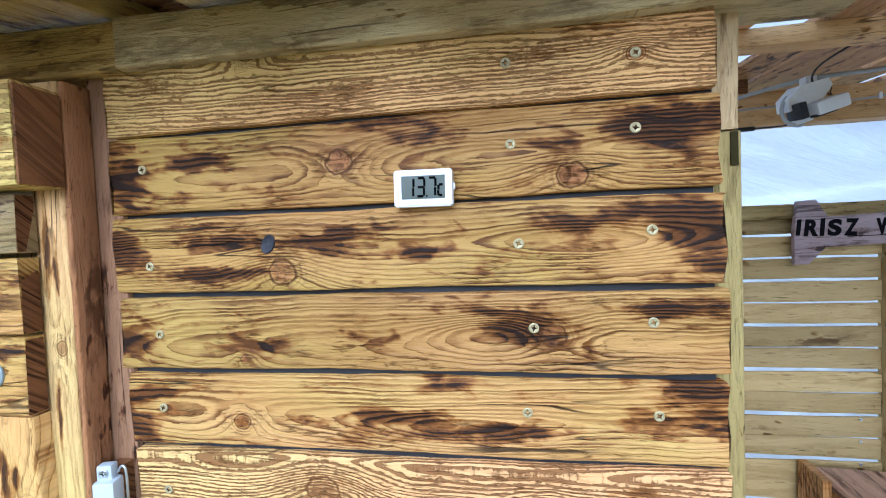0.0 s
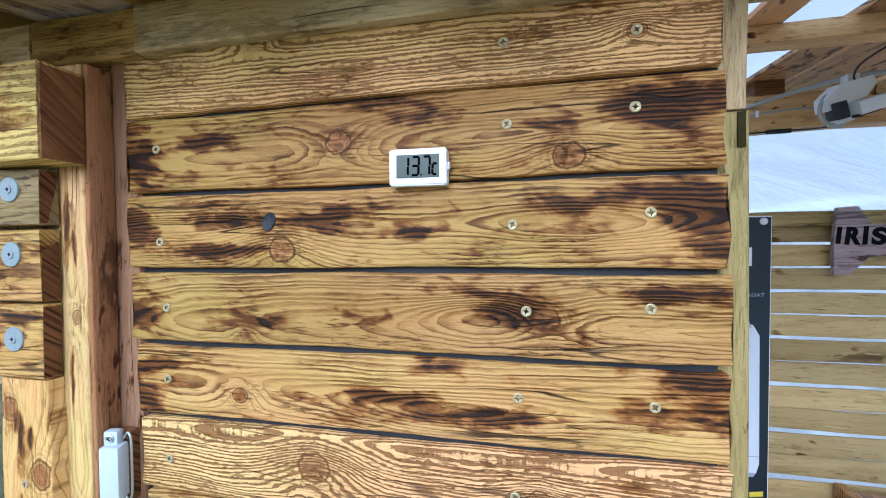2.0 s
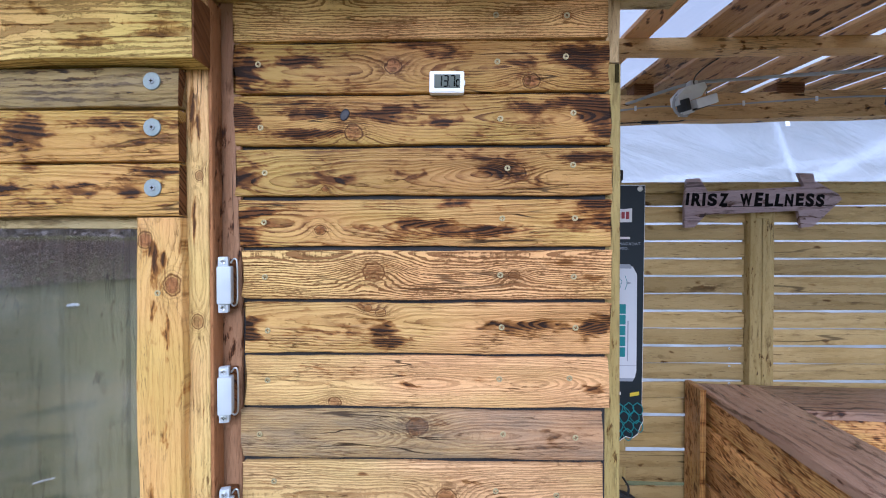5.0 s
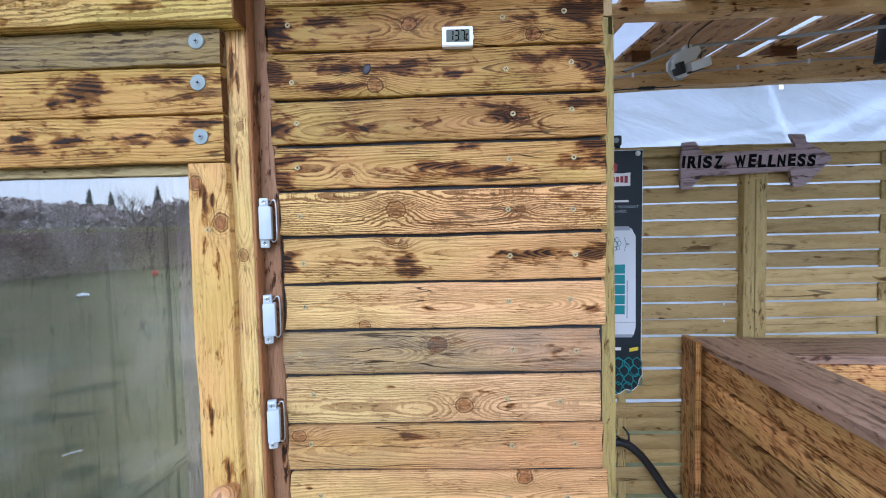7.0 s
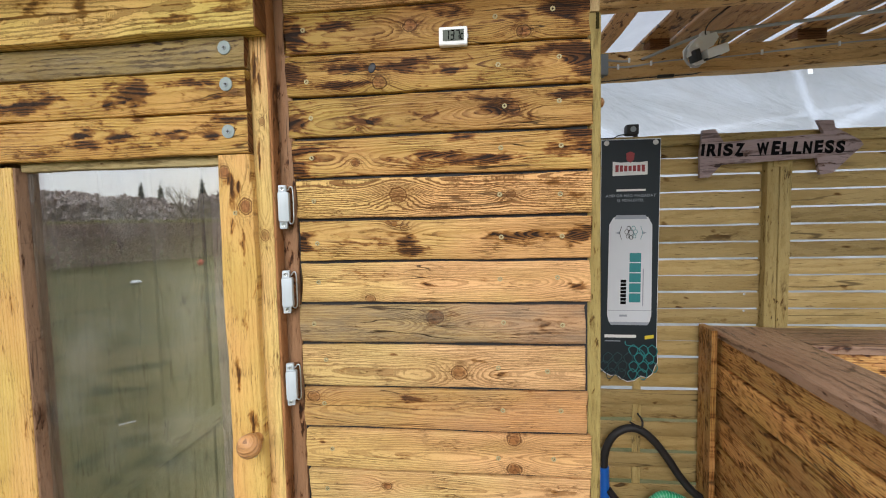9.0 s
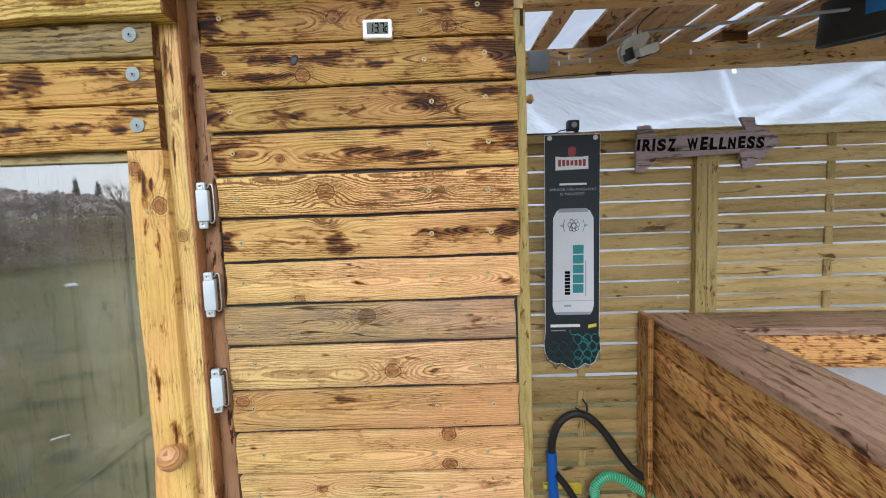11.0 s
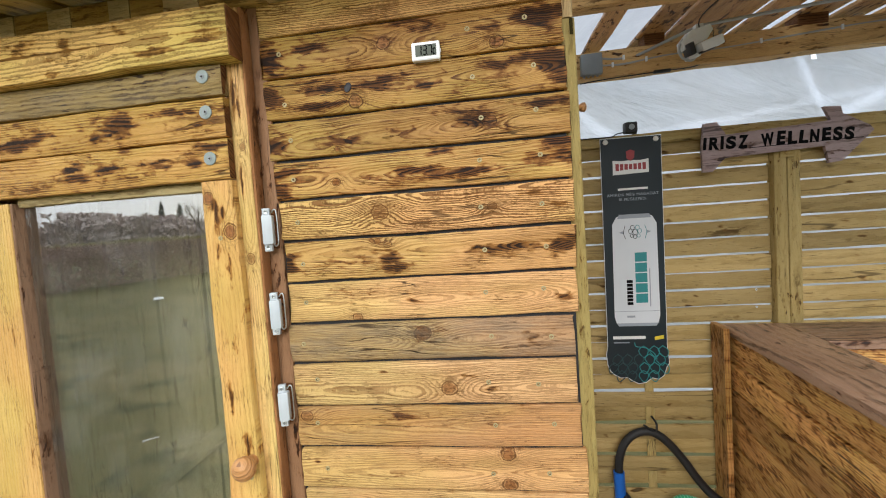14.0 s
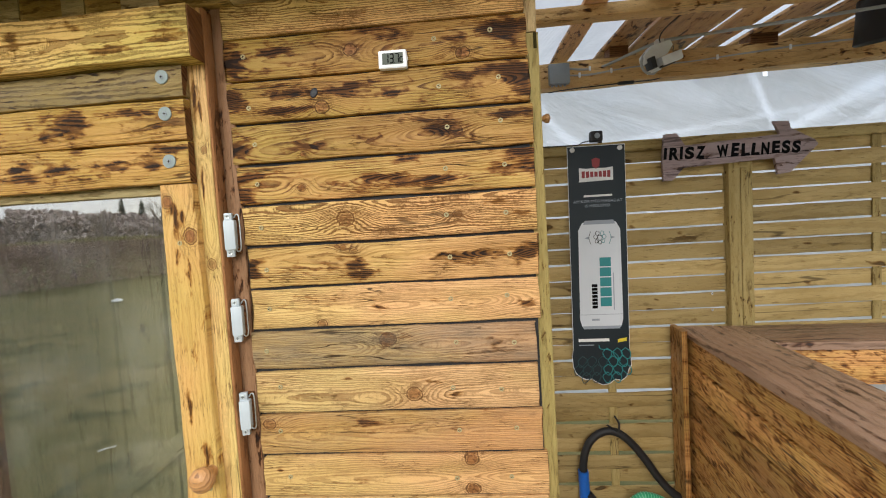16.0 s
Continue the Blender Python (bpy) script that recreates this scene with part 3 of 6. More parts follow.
def link(name, mesh, material):
    if isinstance(mesh, bmesh.types.BMesh):
        data = bpy.data.meshes.new(name)
        mesh.to_mesh(data)
        mesh.free()
    else:
        data = mesh
    if not data.materials:
        data.materials.append(material)
    ob = new(name, data)
    if data.materials[0] != material:
        ob.material_slots[0].link = "OBJECT"
        ob.material_slots[0].material = material
    return ob


def part(name, mesh, material, parent, m=None, label=""):
    ob = link(name, mesh, material)
    m = m if m is not None else Matrix.Identity(4)
    ob.parent = parent
    ob.matrix_basis = PLACE[parent].inverted() @ m
    PLACE[ob] = m
    return tagged(ob, label)


def shade(mesh, angle=40):
    for p in mesh.polygons:
        p.use_smooth = True
    mesh.set_sharp_from_angle(angle=radians(angle))
    return mesh


def plank(name, L, W, T, seed=0, nx=14, wave=0.0006, jag=0.0, rnd=0.0018, nz=1):
    """A board centred on its origin: length along x, thickness along y, width along z, softened edges, slightly uneven."""
    rng = random.Random(seed)
    r = min(rnd, T * 0.4, W * 0.4)
    h, w = T / 2, W / 2
    prof = [(-h, -w + r), (-h + r * 0.35, -w + r * 0.35), (-h + r, -w), (h, -w), (h, w), (-h + r, w), (-h + r * 0.35, w - r * 0.35), (-h, w - r)]
    for k in range(1, nz):
        prof.append((-h, w - r - k * (W - 2 * r) / nz))
    n = len(prof)
    verts, faces = [], []
    ph = [rng.uniform(0, 6.28) for _ in range(4)]
    for i in range(nx + 1):
        x = -L / 2 + L * i / nx
        top = wave * (math.sin(x * 17 + ph[0]) + 0.6 * math.sin(x * 41 + ph[1]) + rng.uniform(-0.4, 0.4))
        bot = wave * (math.sin(x * 15 + ph[2]) + 0.6 * math.sin(x * 37 + ph[3]) + rng.uniform(-0.4, 0.4))
        for k, (yy, zz) in enumerate(prof):
            xx = x
            if i in (0, nx) and jag:
                xx += rng.uniform(-jag, jag)
            verts.append((xx, yy + (rng.uniform(-0.3, 0.3) * wave if yy < 0 else 0), zz + (top if zz > 0 else bot)))
    for i in range(nx):
        for k in range(n):
            a, b = i * n + k, i * n + (k + 1) % n
            faces.append((a, b, b + n, a + n))
    faces.append(tuple(range(n)))
    faces.append(tuple(reversed(range(nx * n, nx * n + n))))
    me = bpy.data.meshes.new(name)
    me.from_pydata(verts, [], faces)
    bm = bmesh.new()
    bm.from_mesh(me)
    bmesh.ops.recalc_face_normals(bm, faces=bm.faces)
    bm.to_mesh(me)
    bm.free()
    return shade(me, 50)


def box(name, sx, sy, sz, bevel=0.001, seg=2):
    """A box of full sizes centred on its origin, with softened edges."""
    bm = bmesh.new()
    bmesh.ops.create_cube(bm, size=1.0, matrix=Matrix.Diagonal((sx, sy, sz, 1)))
    if bevel:
        bmesh.ops.bevel(bm, geom=bm.edges[:], offset=bevel, segments=seg, affect="EDGES", profile=0.6)
    me = bpy.data.meshes.new(name)
    bm.to_mesh(me)
    bm.free()
    return shade(me, 35)


def lathe(name, profile, n=24):
    """Turned about local z; profile: (radius, height)."""
    verts, faces = [], []
    for r, h in profile:
        for k in range(n):
            a = 2 * math.pi * k / n
            verts.append((r * math.cos(a), r * math.sin(a), h))
    for i in range(len(profile) - 1):
        for k in range(n):
            a, b = i * n + k, i * n + (k + 1) % n
            faces.append((a, b, b + n, a + n))
    faces.append(tuple(reversed(range(n))))
    faces.append(tuple(range((len(profile) - 1) * n, len(profile) * n)))
    me = bpy.data.meshes.new(name)
    me.from_pydata(verts, [], faces)
    return shade(me, 45)


def curve_points(points, steps=8):
    ps = [Vector(p) for p in points]
    ps = [ps[0] * 2 - ps[1]] + ps + [ps[-1] * 2 - ps[-2]]
    out = []
    for i in range(1, len(ps) - 2):
        a, b, c, d = ps[i - 1:i + 3]
        for s in range(steps):
            t = s / steps
            out.append(0.5 * (2 * b + (c - a) * t + (2 * a - 5 * b + 4 * c - d) * t * t + (3 * b - a - 3 * c + d) * t ** 3))
    out.append(ps[-2])
    return out


def tube(name, points, r, n=10, steps=8, rib=0.0):
    ps = curve_points(points, steps)
    verts, faces = [], []
    side = None
    for i, p in enumerate(ps):
        d = (ps[min(i + 1, len(ps) - 1)] - ps[max(i - 1, 0)]).normalized()
        side = d.orthogonal().normalized() if side is None else (side - d * side.dot(d)).normalized()
        up = d.cross(side)
        rr = r * (1 + rib * (1 if i % 2 else -1))
        for k in range(n):
            a = 2 * math.pi * k / n
            verts.append(p + side * (rr * math.cos(a)) + up * (rr * math.sin(a)))
    for i in range(len(ps) - 1):
        for k in range(n):
            a, b = i * n + k, i * n + (k + 1) % n
            faces.append((a, b, b + n, a + n))
    faces.append(tuple(reversed(range(n))))
    faces.append(tuple(range((len(ps) - 1) * n, len(ps) * n)))
    me = bpy.data.meshes.new(name)
    me.from_pydata([tuple(v) for v in verts], [], faces)
    return shade(me, 60)


def slab(name, outline, thick, bevel=0.0):
    """A flat shape in the x-z plane, its front towards -y."""
    bm = bmesh.new()
    front = [bm.verts.new((x, -thick / 2, z)) for x, z in outline]
    back = [bm.verts.new((x, thick / 2, z)) for x, z in outline]
    bm.faces.new(front), bm.faces.new(list(reversed(back)))
    k = len(outline)
    for i in range(k):
        bm.faces.new((front[i], back[i], back[(i + 1) % k], front[(i + 1) % k]))
    bmesh.ops.recalc_face_normals(bm, faces=bm.faces)
    me = bpy.data.meshes.new(name)
    bm.to_mesh(me)
    bm.free()
    return me


def lettering(name, words, size, thick=0.0006, shear=0.0, bold=0.0):
    data = bpy.data.curves.new(name, "FONT")
    data.body, data.size, data.extrude, data.shear, data.offset = words, size, thick, shear, bold
    data.align_x, data.align_y, data.space_character = "CENTER", "CENTER", 1.12
    ob = bpy.data.objects.new(name, data)
    scene.collection.objects.link(ob)
    me = bpy.data.meshes.new_from_object(ob.evaluated_get(bpy.context.evaluated_depsgraph_get()))
    bpy.data.objects.remove(ob)
    me.name = name
    return me


FACING = Matrix.Rotation(radians(90), 4, "X")      # letters in x-y stand up and face -y

# screw head with a cross recess, axis along -y
SCREW = None


def screw_mesh():
    bm = bmesh.new()
    rings = [(0.0013, -0.0004), (0.0019, 0.0006), (0.0034, 0.0009), (0.0041, 0.0006), (0.0043, -0.0006)]
    n = 16
    rows = []
    for r, h in rings:
        row = []
        for k in range(n):
            a = 2 * math.pi * k / n
            star = 1.0 + (0.75 if (k % 4 == 0 and r < 0.0022) else (-0.25 if r < 0.0022 else 0))
            row.append(bm.verts.new((r * star * math.cos(a), -h, r * star * math.sin(a))))
        rows.append(row)
    for a, b in zip(rows, rows[1:]):
        for k in range(n):
            f = bm.faces.new((a[k], a[(k + 1) % n], b[(k + 1) % n], b[k]))
            f.material_index = 1 if a is rows[0] else 0
    mid = bm.verts.new((0, 0.0012, 0))
    for k in range(n):
        bm.faces.new((rows[0][(k + 1) % n], rows[0][k], mid)).material_index = 1
    bmesh.ops.recalc_face_normals(bm, faces=bm.faces)
    me = bpy.data.meshes.new("screw")
    bm.to_mesh(me)
    bm.free()
    # second slot darkens the recess faces, painting the shade inside the cross
    me.materials.append(M_BRASS), me.materials.append(M_SCREWSHADE)
    return shade(me, 30)


SCREW = screw_mesh()

# ---- ground ----
def grass_material():
    t = Tree("winter_grass")
    co, x, y, z = t.local()
    a, b = t.noise(co, 0.7, 4.0), t.noise(co, 14.0, 4.0)
    col = t.mix(t.smooth(a, 0.35, 0.7), (0.115, 0.110, 0.040), (0.18, 0.150, 0.066))
    col = t.mix(t.smooth(b, 0.4, 0.75, 0.0, 0.6), col, (0.065, 0.083, 0.028))
    tuft = t.noise(co, 1.7, 4.0, 0.6, 0.6)
    col = t.mix(t.smooth(tuft, 0.53, 0.64, 0.0, 0.8), col, (0.045, 0.058, 0.022))
    col = t.mix(t.smooth(t.noise(co, 1.3, 3.0), 0.6, 0.72, 0.0, 0.5), col, (0.24, 0.21, 0.12))
    t.bump(b, 0.6, 0.03)
    return t.set(color=col, rough=0.9, spec=0.2)


def sheet(name, x0, x1, y0, y1, nx, ny, height):
    verts = [(x0 + (x1 - x0) * i / nx, y0 + (y1 - y0) * j / ny, 0) for j in range(ny + 1) for i in range(nx + 1)]
    verts = [(x, y, height(x, y)) for x, y, _ in verts]
    faces = [(j * (nx + 1) + i, j * (nx + 1) + i + 1, (j + 1) * (nx + 1) + i + 1, (j + 1) * (nx + 1) + i) for j in range(ny) for i in range(nx)]
    me = bpy.data.meshes.new(name)
    me.from_pydata(verts, [], faces)
    return shade(me, 180)


def lie(x, y):
    return -0.14 + 0.05 * noise.noise((x * 0.3, y * 0.3, 0)) + (0.02 * max(0, -y - 9) if y > -60 else 1.02)


solid("ground", sheet("ground", -400, 400, -400, 400, 200, 200, lie), grass_material(), label="short winter lawn with bare patches reaching the trees", category="ground", kind="structure")

# ---- floor of the porch: unseen, kept pale to bounce light upward ----
floor = thing("floor", "unseen deck boards, pale to bounce light under the porch roof", "floor", (0.4, 0.4, 0), kind="structure")
deck_mesh = plank("board", 4.6, 0.138, 0.028, 5, 6)
for i in range(15):
    part("board", deck_mesh, M_DECK, floor, at(0.4, -0.62 + i * 0.145, -0.014, Matrix.Rotation(radians(90), 4, "X")))

# ---- front wall of scorched boards ----
FACE = 0.324
wall = thing("wall_front", "wall of flame-scorched varnished pine boards with screw heads", "wall", (-0.115, 0.35, 0), kind="structure")
part("membrane", box("membrane", 0.526, 0.006, 1.84, 0), M_FOIL, wall, at(-0.115, FACE + 0.0125, 0.93), "dark blue membrane showing in the joints")
X0 = -0.115
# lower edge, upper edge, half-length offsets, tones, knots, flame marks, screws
# tones join own colour with painted shade: boards 2-5 darker, top and lower lighter
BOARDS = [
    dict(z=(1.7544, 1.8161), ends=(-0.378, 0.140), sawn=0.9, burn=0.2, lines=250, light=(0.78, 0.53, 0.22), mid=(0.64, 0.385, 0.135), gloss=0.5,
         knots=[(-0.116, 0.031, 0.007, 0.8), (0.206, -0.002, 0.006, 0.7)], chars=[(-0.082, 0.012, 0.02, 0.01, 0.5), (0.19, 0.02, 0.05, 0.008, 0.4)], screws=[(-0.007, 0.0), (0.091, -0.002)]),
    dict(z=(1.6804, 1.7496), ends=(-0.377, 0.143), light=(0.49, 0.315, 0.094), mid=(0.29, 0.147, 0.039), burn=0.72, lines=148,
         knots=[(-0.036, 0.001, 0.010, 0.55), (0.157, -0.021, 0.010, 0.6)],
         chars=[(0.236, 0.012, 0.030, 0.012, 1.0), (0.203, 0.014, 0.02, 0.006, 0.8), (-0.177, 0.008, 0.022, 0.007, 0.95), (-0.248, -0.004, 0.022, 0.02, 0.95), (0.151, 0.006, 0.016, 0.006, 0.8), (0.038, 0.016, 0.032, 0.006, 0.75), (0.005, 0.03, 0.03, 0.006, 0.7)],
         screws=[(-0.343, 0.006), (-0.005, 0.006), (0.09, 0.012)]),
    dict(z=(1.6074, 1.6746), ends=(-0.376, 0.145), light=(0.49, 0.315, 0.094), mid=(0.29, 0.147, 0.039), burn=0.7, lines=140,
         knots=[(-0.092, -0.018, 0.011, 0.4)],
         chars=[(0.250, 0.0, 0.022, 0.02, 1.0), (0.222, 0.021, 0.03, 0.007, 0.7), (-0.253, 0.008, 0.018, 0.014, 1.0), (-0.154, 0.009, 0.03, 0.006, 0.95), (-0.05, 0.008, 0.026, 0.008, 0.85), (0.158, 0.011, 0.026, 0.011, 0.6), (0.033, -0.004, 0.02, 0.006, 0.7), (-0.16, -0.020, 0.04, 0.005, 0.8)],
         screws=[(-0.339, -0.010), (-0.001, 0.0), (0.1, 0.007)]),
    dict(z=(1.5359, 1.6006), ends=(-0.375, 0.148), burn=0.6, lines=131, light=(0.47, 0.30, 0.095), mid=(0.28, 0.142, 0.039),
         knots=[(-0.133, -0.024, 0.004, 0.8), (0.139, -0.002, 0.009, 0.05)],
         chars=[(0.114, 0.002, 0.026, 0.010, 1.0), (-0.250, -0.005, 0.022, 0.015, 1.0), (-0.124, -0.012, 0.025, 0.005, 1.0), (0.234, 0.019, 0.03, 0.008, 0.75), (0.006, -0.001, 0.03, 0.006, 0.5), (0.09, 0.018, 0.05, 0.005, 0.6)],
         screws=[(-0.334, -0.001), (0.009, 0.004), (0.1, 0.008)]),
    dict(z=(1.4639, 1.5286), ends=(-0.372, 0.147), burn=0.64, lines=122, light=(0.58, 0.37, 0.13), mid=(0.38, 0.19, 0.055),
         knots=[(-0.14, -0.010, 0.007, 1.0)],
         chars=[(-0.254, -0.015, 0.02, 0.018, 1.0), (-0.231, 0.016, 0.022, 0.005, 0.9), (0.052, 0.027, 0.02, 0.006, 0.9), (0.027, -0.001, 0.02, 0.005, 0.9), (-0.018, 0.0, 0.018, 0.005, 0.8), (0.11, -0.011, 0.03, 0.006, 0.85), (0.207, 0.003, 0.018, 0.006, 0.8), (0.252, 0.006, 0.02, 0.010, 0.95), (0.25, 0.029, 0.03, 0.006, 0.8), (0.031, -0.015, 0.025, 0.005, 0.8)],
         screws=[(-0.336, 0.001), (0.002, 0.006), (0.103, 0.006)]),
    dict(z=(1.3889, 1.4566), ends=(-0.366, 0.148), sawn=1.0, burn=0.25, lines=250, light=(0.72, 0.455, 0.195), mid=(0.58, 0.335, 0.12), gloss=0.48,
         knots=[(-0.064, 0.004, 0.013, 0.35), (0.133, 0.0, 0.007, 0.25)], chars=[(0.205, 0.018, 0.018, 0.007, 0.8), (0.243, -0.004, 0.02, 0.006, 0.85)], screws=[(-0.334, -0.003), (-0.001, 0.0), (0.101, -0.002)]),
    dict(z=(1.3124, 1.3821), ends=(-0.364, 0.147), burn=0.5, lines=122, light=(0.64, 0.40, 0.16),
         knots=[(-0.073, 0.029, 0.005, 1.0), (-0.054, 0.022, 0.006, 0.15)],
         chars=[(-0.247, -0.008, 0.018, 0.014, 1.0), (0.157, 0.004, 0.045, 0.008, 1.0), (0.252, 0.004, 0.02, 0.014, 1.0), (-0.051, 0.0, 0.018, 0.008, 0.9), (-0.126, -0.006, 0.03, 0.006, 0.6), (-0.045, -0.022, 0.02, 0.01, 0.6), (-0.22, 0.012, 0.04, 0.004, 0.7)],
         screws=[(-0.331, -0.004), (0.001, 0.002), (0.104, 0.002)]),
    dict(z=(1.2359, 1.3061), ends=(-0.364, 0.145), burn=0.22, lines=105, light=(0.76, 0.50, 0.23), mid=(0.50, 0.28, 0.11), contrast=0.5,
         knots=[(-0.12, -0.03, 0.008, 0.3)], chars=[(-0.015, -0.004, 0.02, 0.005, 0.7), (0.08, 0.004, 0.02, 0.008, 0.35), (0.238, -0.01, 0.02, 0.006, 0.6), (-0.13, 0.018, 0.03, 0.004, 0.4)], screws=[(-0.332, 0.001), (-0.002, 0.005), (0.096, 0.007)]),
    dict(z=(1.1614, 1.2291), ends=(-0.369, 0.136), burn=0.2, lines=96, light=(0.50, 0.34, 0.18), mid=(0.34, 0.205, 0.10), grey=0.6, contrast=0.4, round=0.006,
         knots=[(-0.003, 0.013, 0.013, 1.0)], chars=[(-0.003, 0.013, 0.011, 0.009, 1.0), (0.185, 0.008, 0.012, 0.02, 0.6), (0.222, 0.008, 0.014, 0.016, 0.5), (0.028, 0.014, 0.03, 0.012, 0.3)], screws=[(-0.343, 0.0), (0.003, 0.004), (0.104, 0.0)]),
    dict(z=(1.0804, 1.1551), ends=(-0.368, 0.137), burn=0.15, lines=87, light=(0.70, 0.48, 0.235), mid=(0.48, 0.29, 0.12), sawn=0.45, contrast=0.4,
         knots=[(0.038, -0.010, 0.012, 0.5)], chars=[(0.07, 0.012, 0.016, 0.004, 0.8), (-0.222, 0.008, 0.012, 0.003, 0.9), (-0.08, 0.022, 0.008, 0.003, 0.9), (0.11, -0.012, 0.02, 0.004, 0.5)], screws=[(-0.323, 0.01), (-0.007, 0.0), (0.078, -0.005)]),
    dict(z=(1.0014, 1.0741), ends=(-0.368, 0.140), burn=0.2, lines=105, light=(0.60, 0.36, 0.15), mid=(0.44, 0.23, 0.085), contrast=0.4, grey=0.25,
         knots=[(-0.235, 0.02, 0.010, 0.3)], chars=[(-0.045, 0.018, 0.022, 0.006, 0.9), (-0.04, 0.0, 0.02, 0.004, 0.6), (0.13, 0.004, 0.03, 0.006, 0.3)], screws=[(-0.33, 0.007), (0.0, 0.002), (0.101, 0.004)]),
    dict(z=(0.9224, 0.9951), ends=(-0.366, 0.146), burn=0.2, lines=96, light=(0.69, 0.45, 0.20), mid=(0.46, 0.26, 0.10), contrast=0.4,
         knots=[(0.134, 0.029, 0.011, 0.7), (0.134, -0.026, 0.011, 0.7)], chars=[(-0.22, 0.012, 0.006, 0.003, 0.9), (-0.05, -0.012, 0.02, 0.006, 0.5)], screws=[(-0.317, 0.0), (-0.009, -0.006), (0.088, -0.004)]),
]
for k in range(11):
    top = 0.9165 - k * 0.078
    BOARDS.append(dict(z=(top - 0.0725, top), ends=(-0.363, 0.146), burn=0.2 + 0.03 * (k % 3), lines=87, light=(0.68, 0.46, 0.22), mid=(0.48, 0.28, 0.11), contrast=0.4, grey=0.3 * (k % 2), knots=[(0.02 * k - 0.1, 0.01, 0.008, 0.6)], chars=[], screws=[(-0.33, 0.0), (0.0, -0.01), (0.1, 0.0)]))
# arches in the grain: board, then place, half sizes and lift
EYES = {2: [(0.17, -0.004, 0.07, 0.016, 0.012)], 3: [(0.10, 0.0, 0.06, 0.014, 0.016)], 4: [(0.05, -0.012, 0.08, 0.018, 0.012)], 6: [(0.20, 0.002, 0.05, 0.014, 0.014)], 7: [(0.16, 0.0, 0.06, 0.016, 0.016), (0.02, 0.0, 0.07, 0.018, 0.014)]}
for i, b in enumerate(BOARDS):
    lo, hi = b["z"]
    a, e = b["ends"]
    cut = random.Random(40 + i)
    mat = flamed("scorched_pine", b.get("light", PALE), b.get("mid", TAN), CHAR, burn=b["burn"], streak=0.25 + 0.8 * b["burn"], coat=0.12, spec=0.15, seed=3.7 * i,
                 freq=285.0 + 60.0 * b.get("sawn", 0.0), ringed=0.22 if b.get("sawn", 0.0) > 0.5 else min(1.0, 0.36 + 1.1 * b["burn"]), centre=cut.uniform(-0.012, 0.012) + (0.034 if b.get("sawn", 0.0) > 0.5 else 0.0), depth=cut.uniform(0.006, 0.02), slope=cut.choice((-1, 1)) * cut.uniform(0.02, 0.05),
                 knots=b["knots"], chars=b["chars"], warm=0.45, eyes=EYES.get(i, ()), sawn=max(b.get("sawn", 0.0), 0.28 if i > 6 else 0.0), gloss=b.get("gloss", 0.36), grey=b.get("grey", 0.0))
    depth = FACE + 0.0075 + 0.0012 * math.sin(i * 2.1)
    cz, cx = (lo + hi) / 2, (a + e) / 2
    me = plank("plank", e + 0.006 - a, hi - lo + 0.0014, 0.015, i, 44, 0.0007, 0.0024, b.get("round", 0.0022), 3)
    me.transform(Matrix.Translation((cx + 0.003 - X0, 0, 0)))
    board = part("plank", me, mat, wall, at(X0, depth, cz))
    for k, (sx, dz) in enumerate(b["screws"]):
        s = part("screw", SCREW, M_BRASS, board, at(sx, depth - 0.0078, cz + dz, Matrix.Rotation(i * 1.3 + k, 4, "Y")), "yellow zinc cross-head screw" if i == 0 and k == 0 else "")
# dark disc on the third board, its colour giving an open knot hole's shade
part("knot_hole_disc", lathe("knot_hole_disc", [(0.0080, -0.002), (0.0077, 0.0002), (0.0070, 0.0007), (0.0060, 0.0003), (0.0030, 0.0001), (0.0004, 0.0001)], 18), M_HOLE, wall, at(-0.219, FACE - 0.0019, 1.648, Matrix.Rotation(radians(25), 4, "Y") @ Matrix.Rotation(radians(90), 4, "X") @ Matrix.Diagonal((0.80, 1.15, 1.0, 1.0))), "dark disc for the shade in an open knot hole")

# recessed batten between the boards and the door post
part("batten", plank("batten", 1.84, 0.032, 0.02, 61, 8), M_RECESS, wall, at(-0.386, FACE + 0.0135, 0.92, UPRIGHT), "bare pinkish batten in the recess")
# corner batten at the open side
part("corner_batten", plank("corner_batten", 1.722, 0.048, 0.030, 62, 10), M_GREEN, wall, at(0.148, FACE + 0.030, 0.861, UPRIGHT), "greenish treated corner batten")
part("upper_batten", plank("upper_batten", 0.16, 0.028, 0.030, 63, 6), M_LIGHTBAT, wall, at(0.1555, FACE + 0.0285, 1.8035, UPRIGHT), "pale sawn batten piece")
# dark strip painting the shade of a slot that is not cut
part("batten_slot_shade", box("batten_slot_shade", 0.0055, 0.003, 0.026, 0.0004), M_SLOTSHADE, wall, at(0.1655, FACE + 0.0148, 1.7085), "dark strip for the shade in the slot at the batten's top")

# ---- cabin: closing walls ----
solid("wall_right", plank("wall_right", 0.55, 1.84, 0.016, 70, 4), M_DECK, at(0.142, 0.640, 0.92, ALONG_Y), label="plain boarded side of the cabin", category="wall", kind="structure")
back = thing("wall_back", "dim vertical boards behind the glazed door", "wall", (-0.6, 0.59, 0), kind="structure")
inner_mesh = plank("board", 1.84, 0.132, 0.012, 71, 6)
for i in range(12):
    part("board", inner_mesh, M_INNER, back, at(0.03 - 0.14 * i, 0.590, 0.92, UPRIGHT))
part("brace", plank("brace", 0.8, 0.042, 0.02, 72, 6), M_INNER, back, at(-1.003, 0.572, 0.690, Matrix.Rotation(radians(-36.6), 4, "Y")), "slanting brace board")
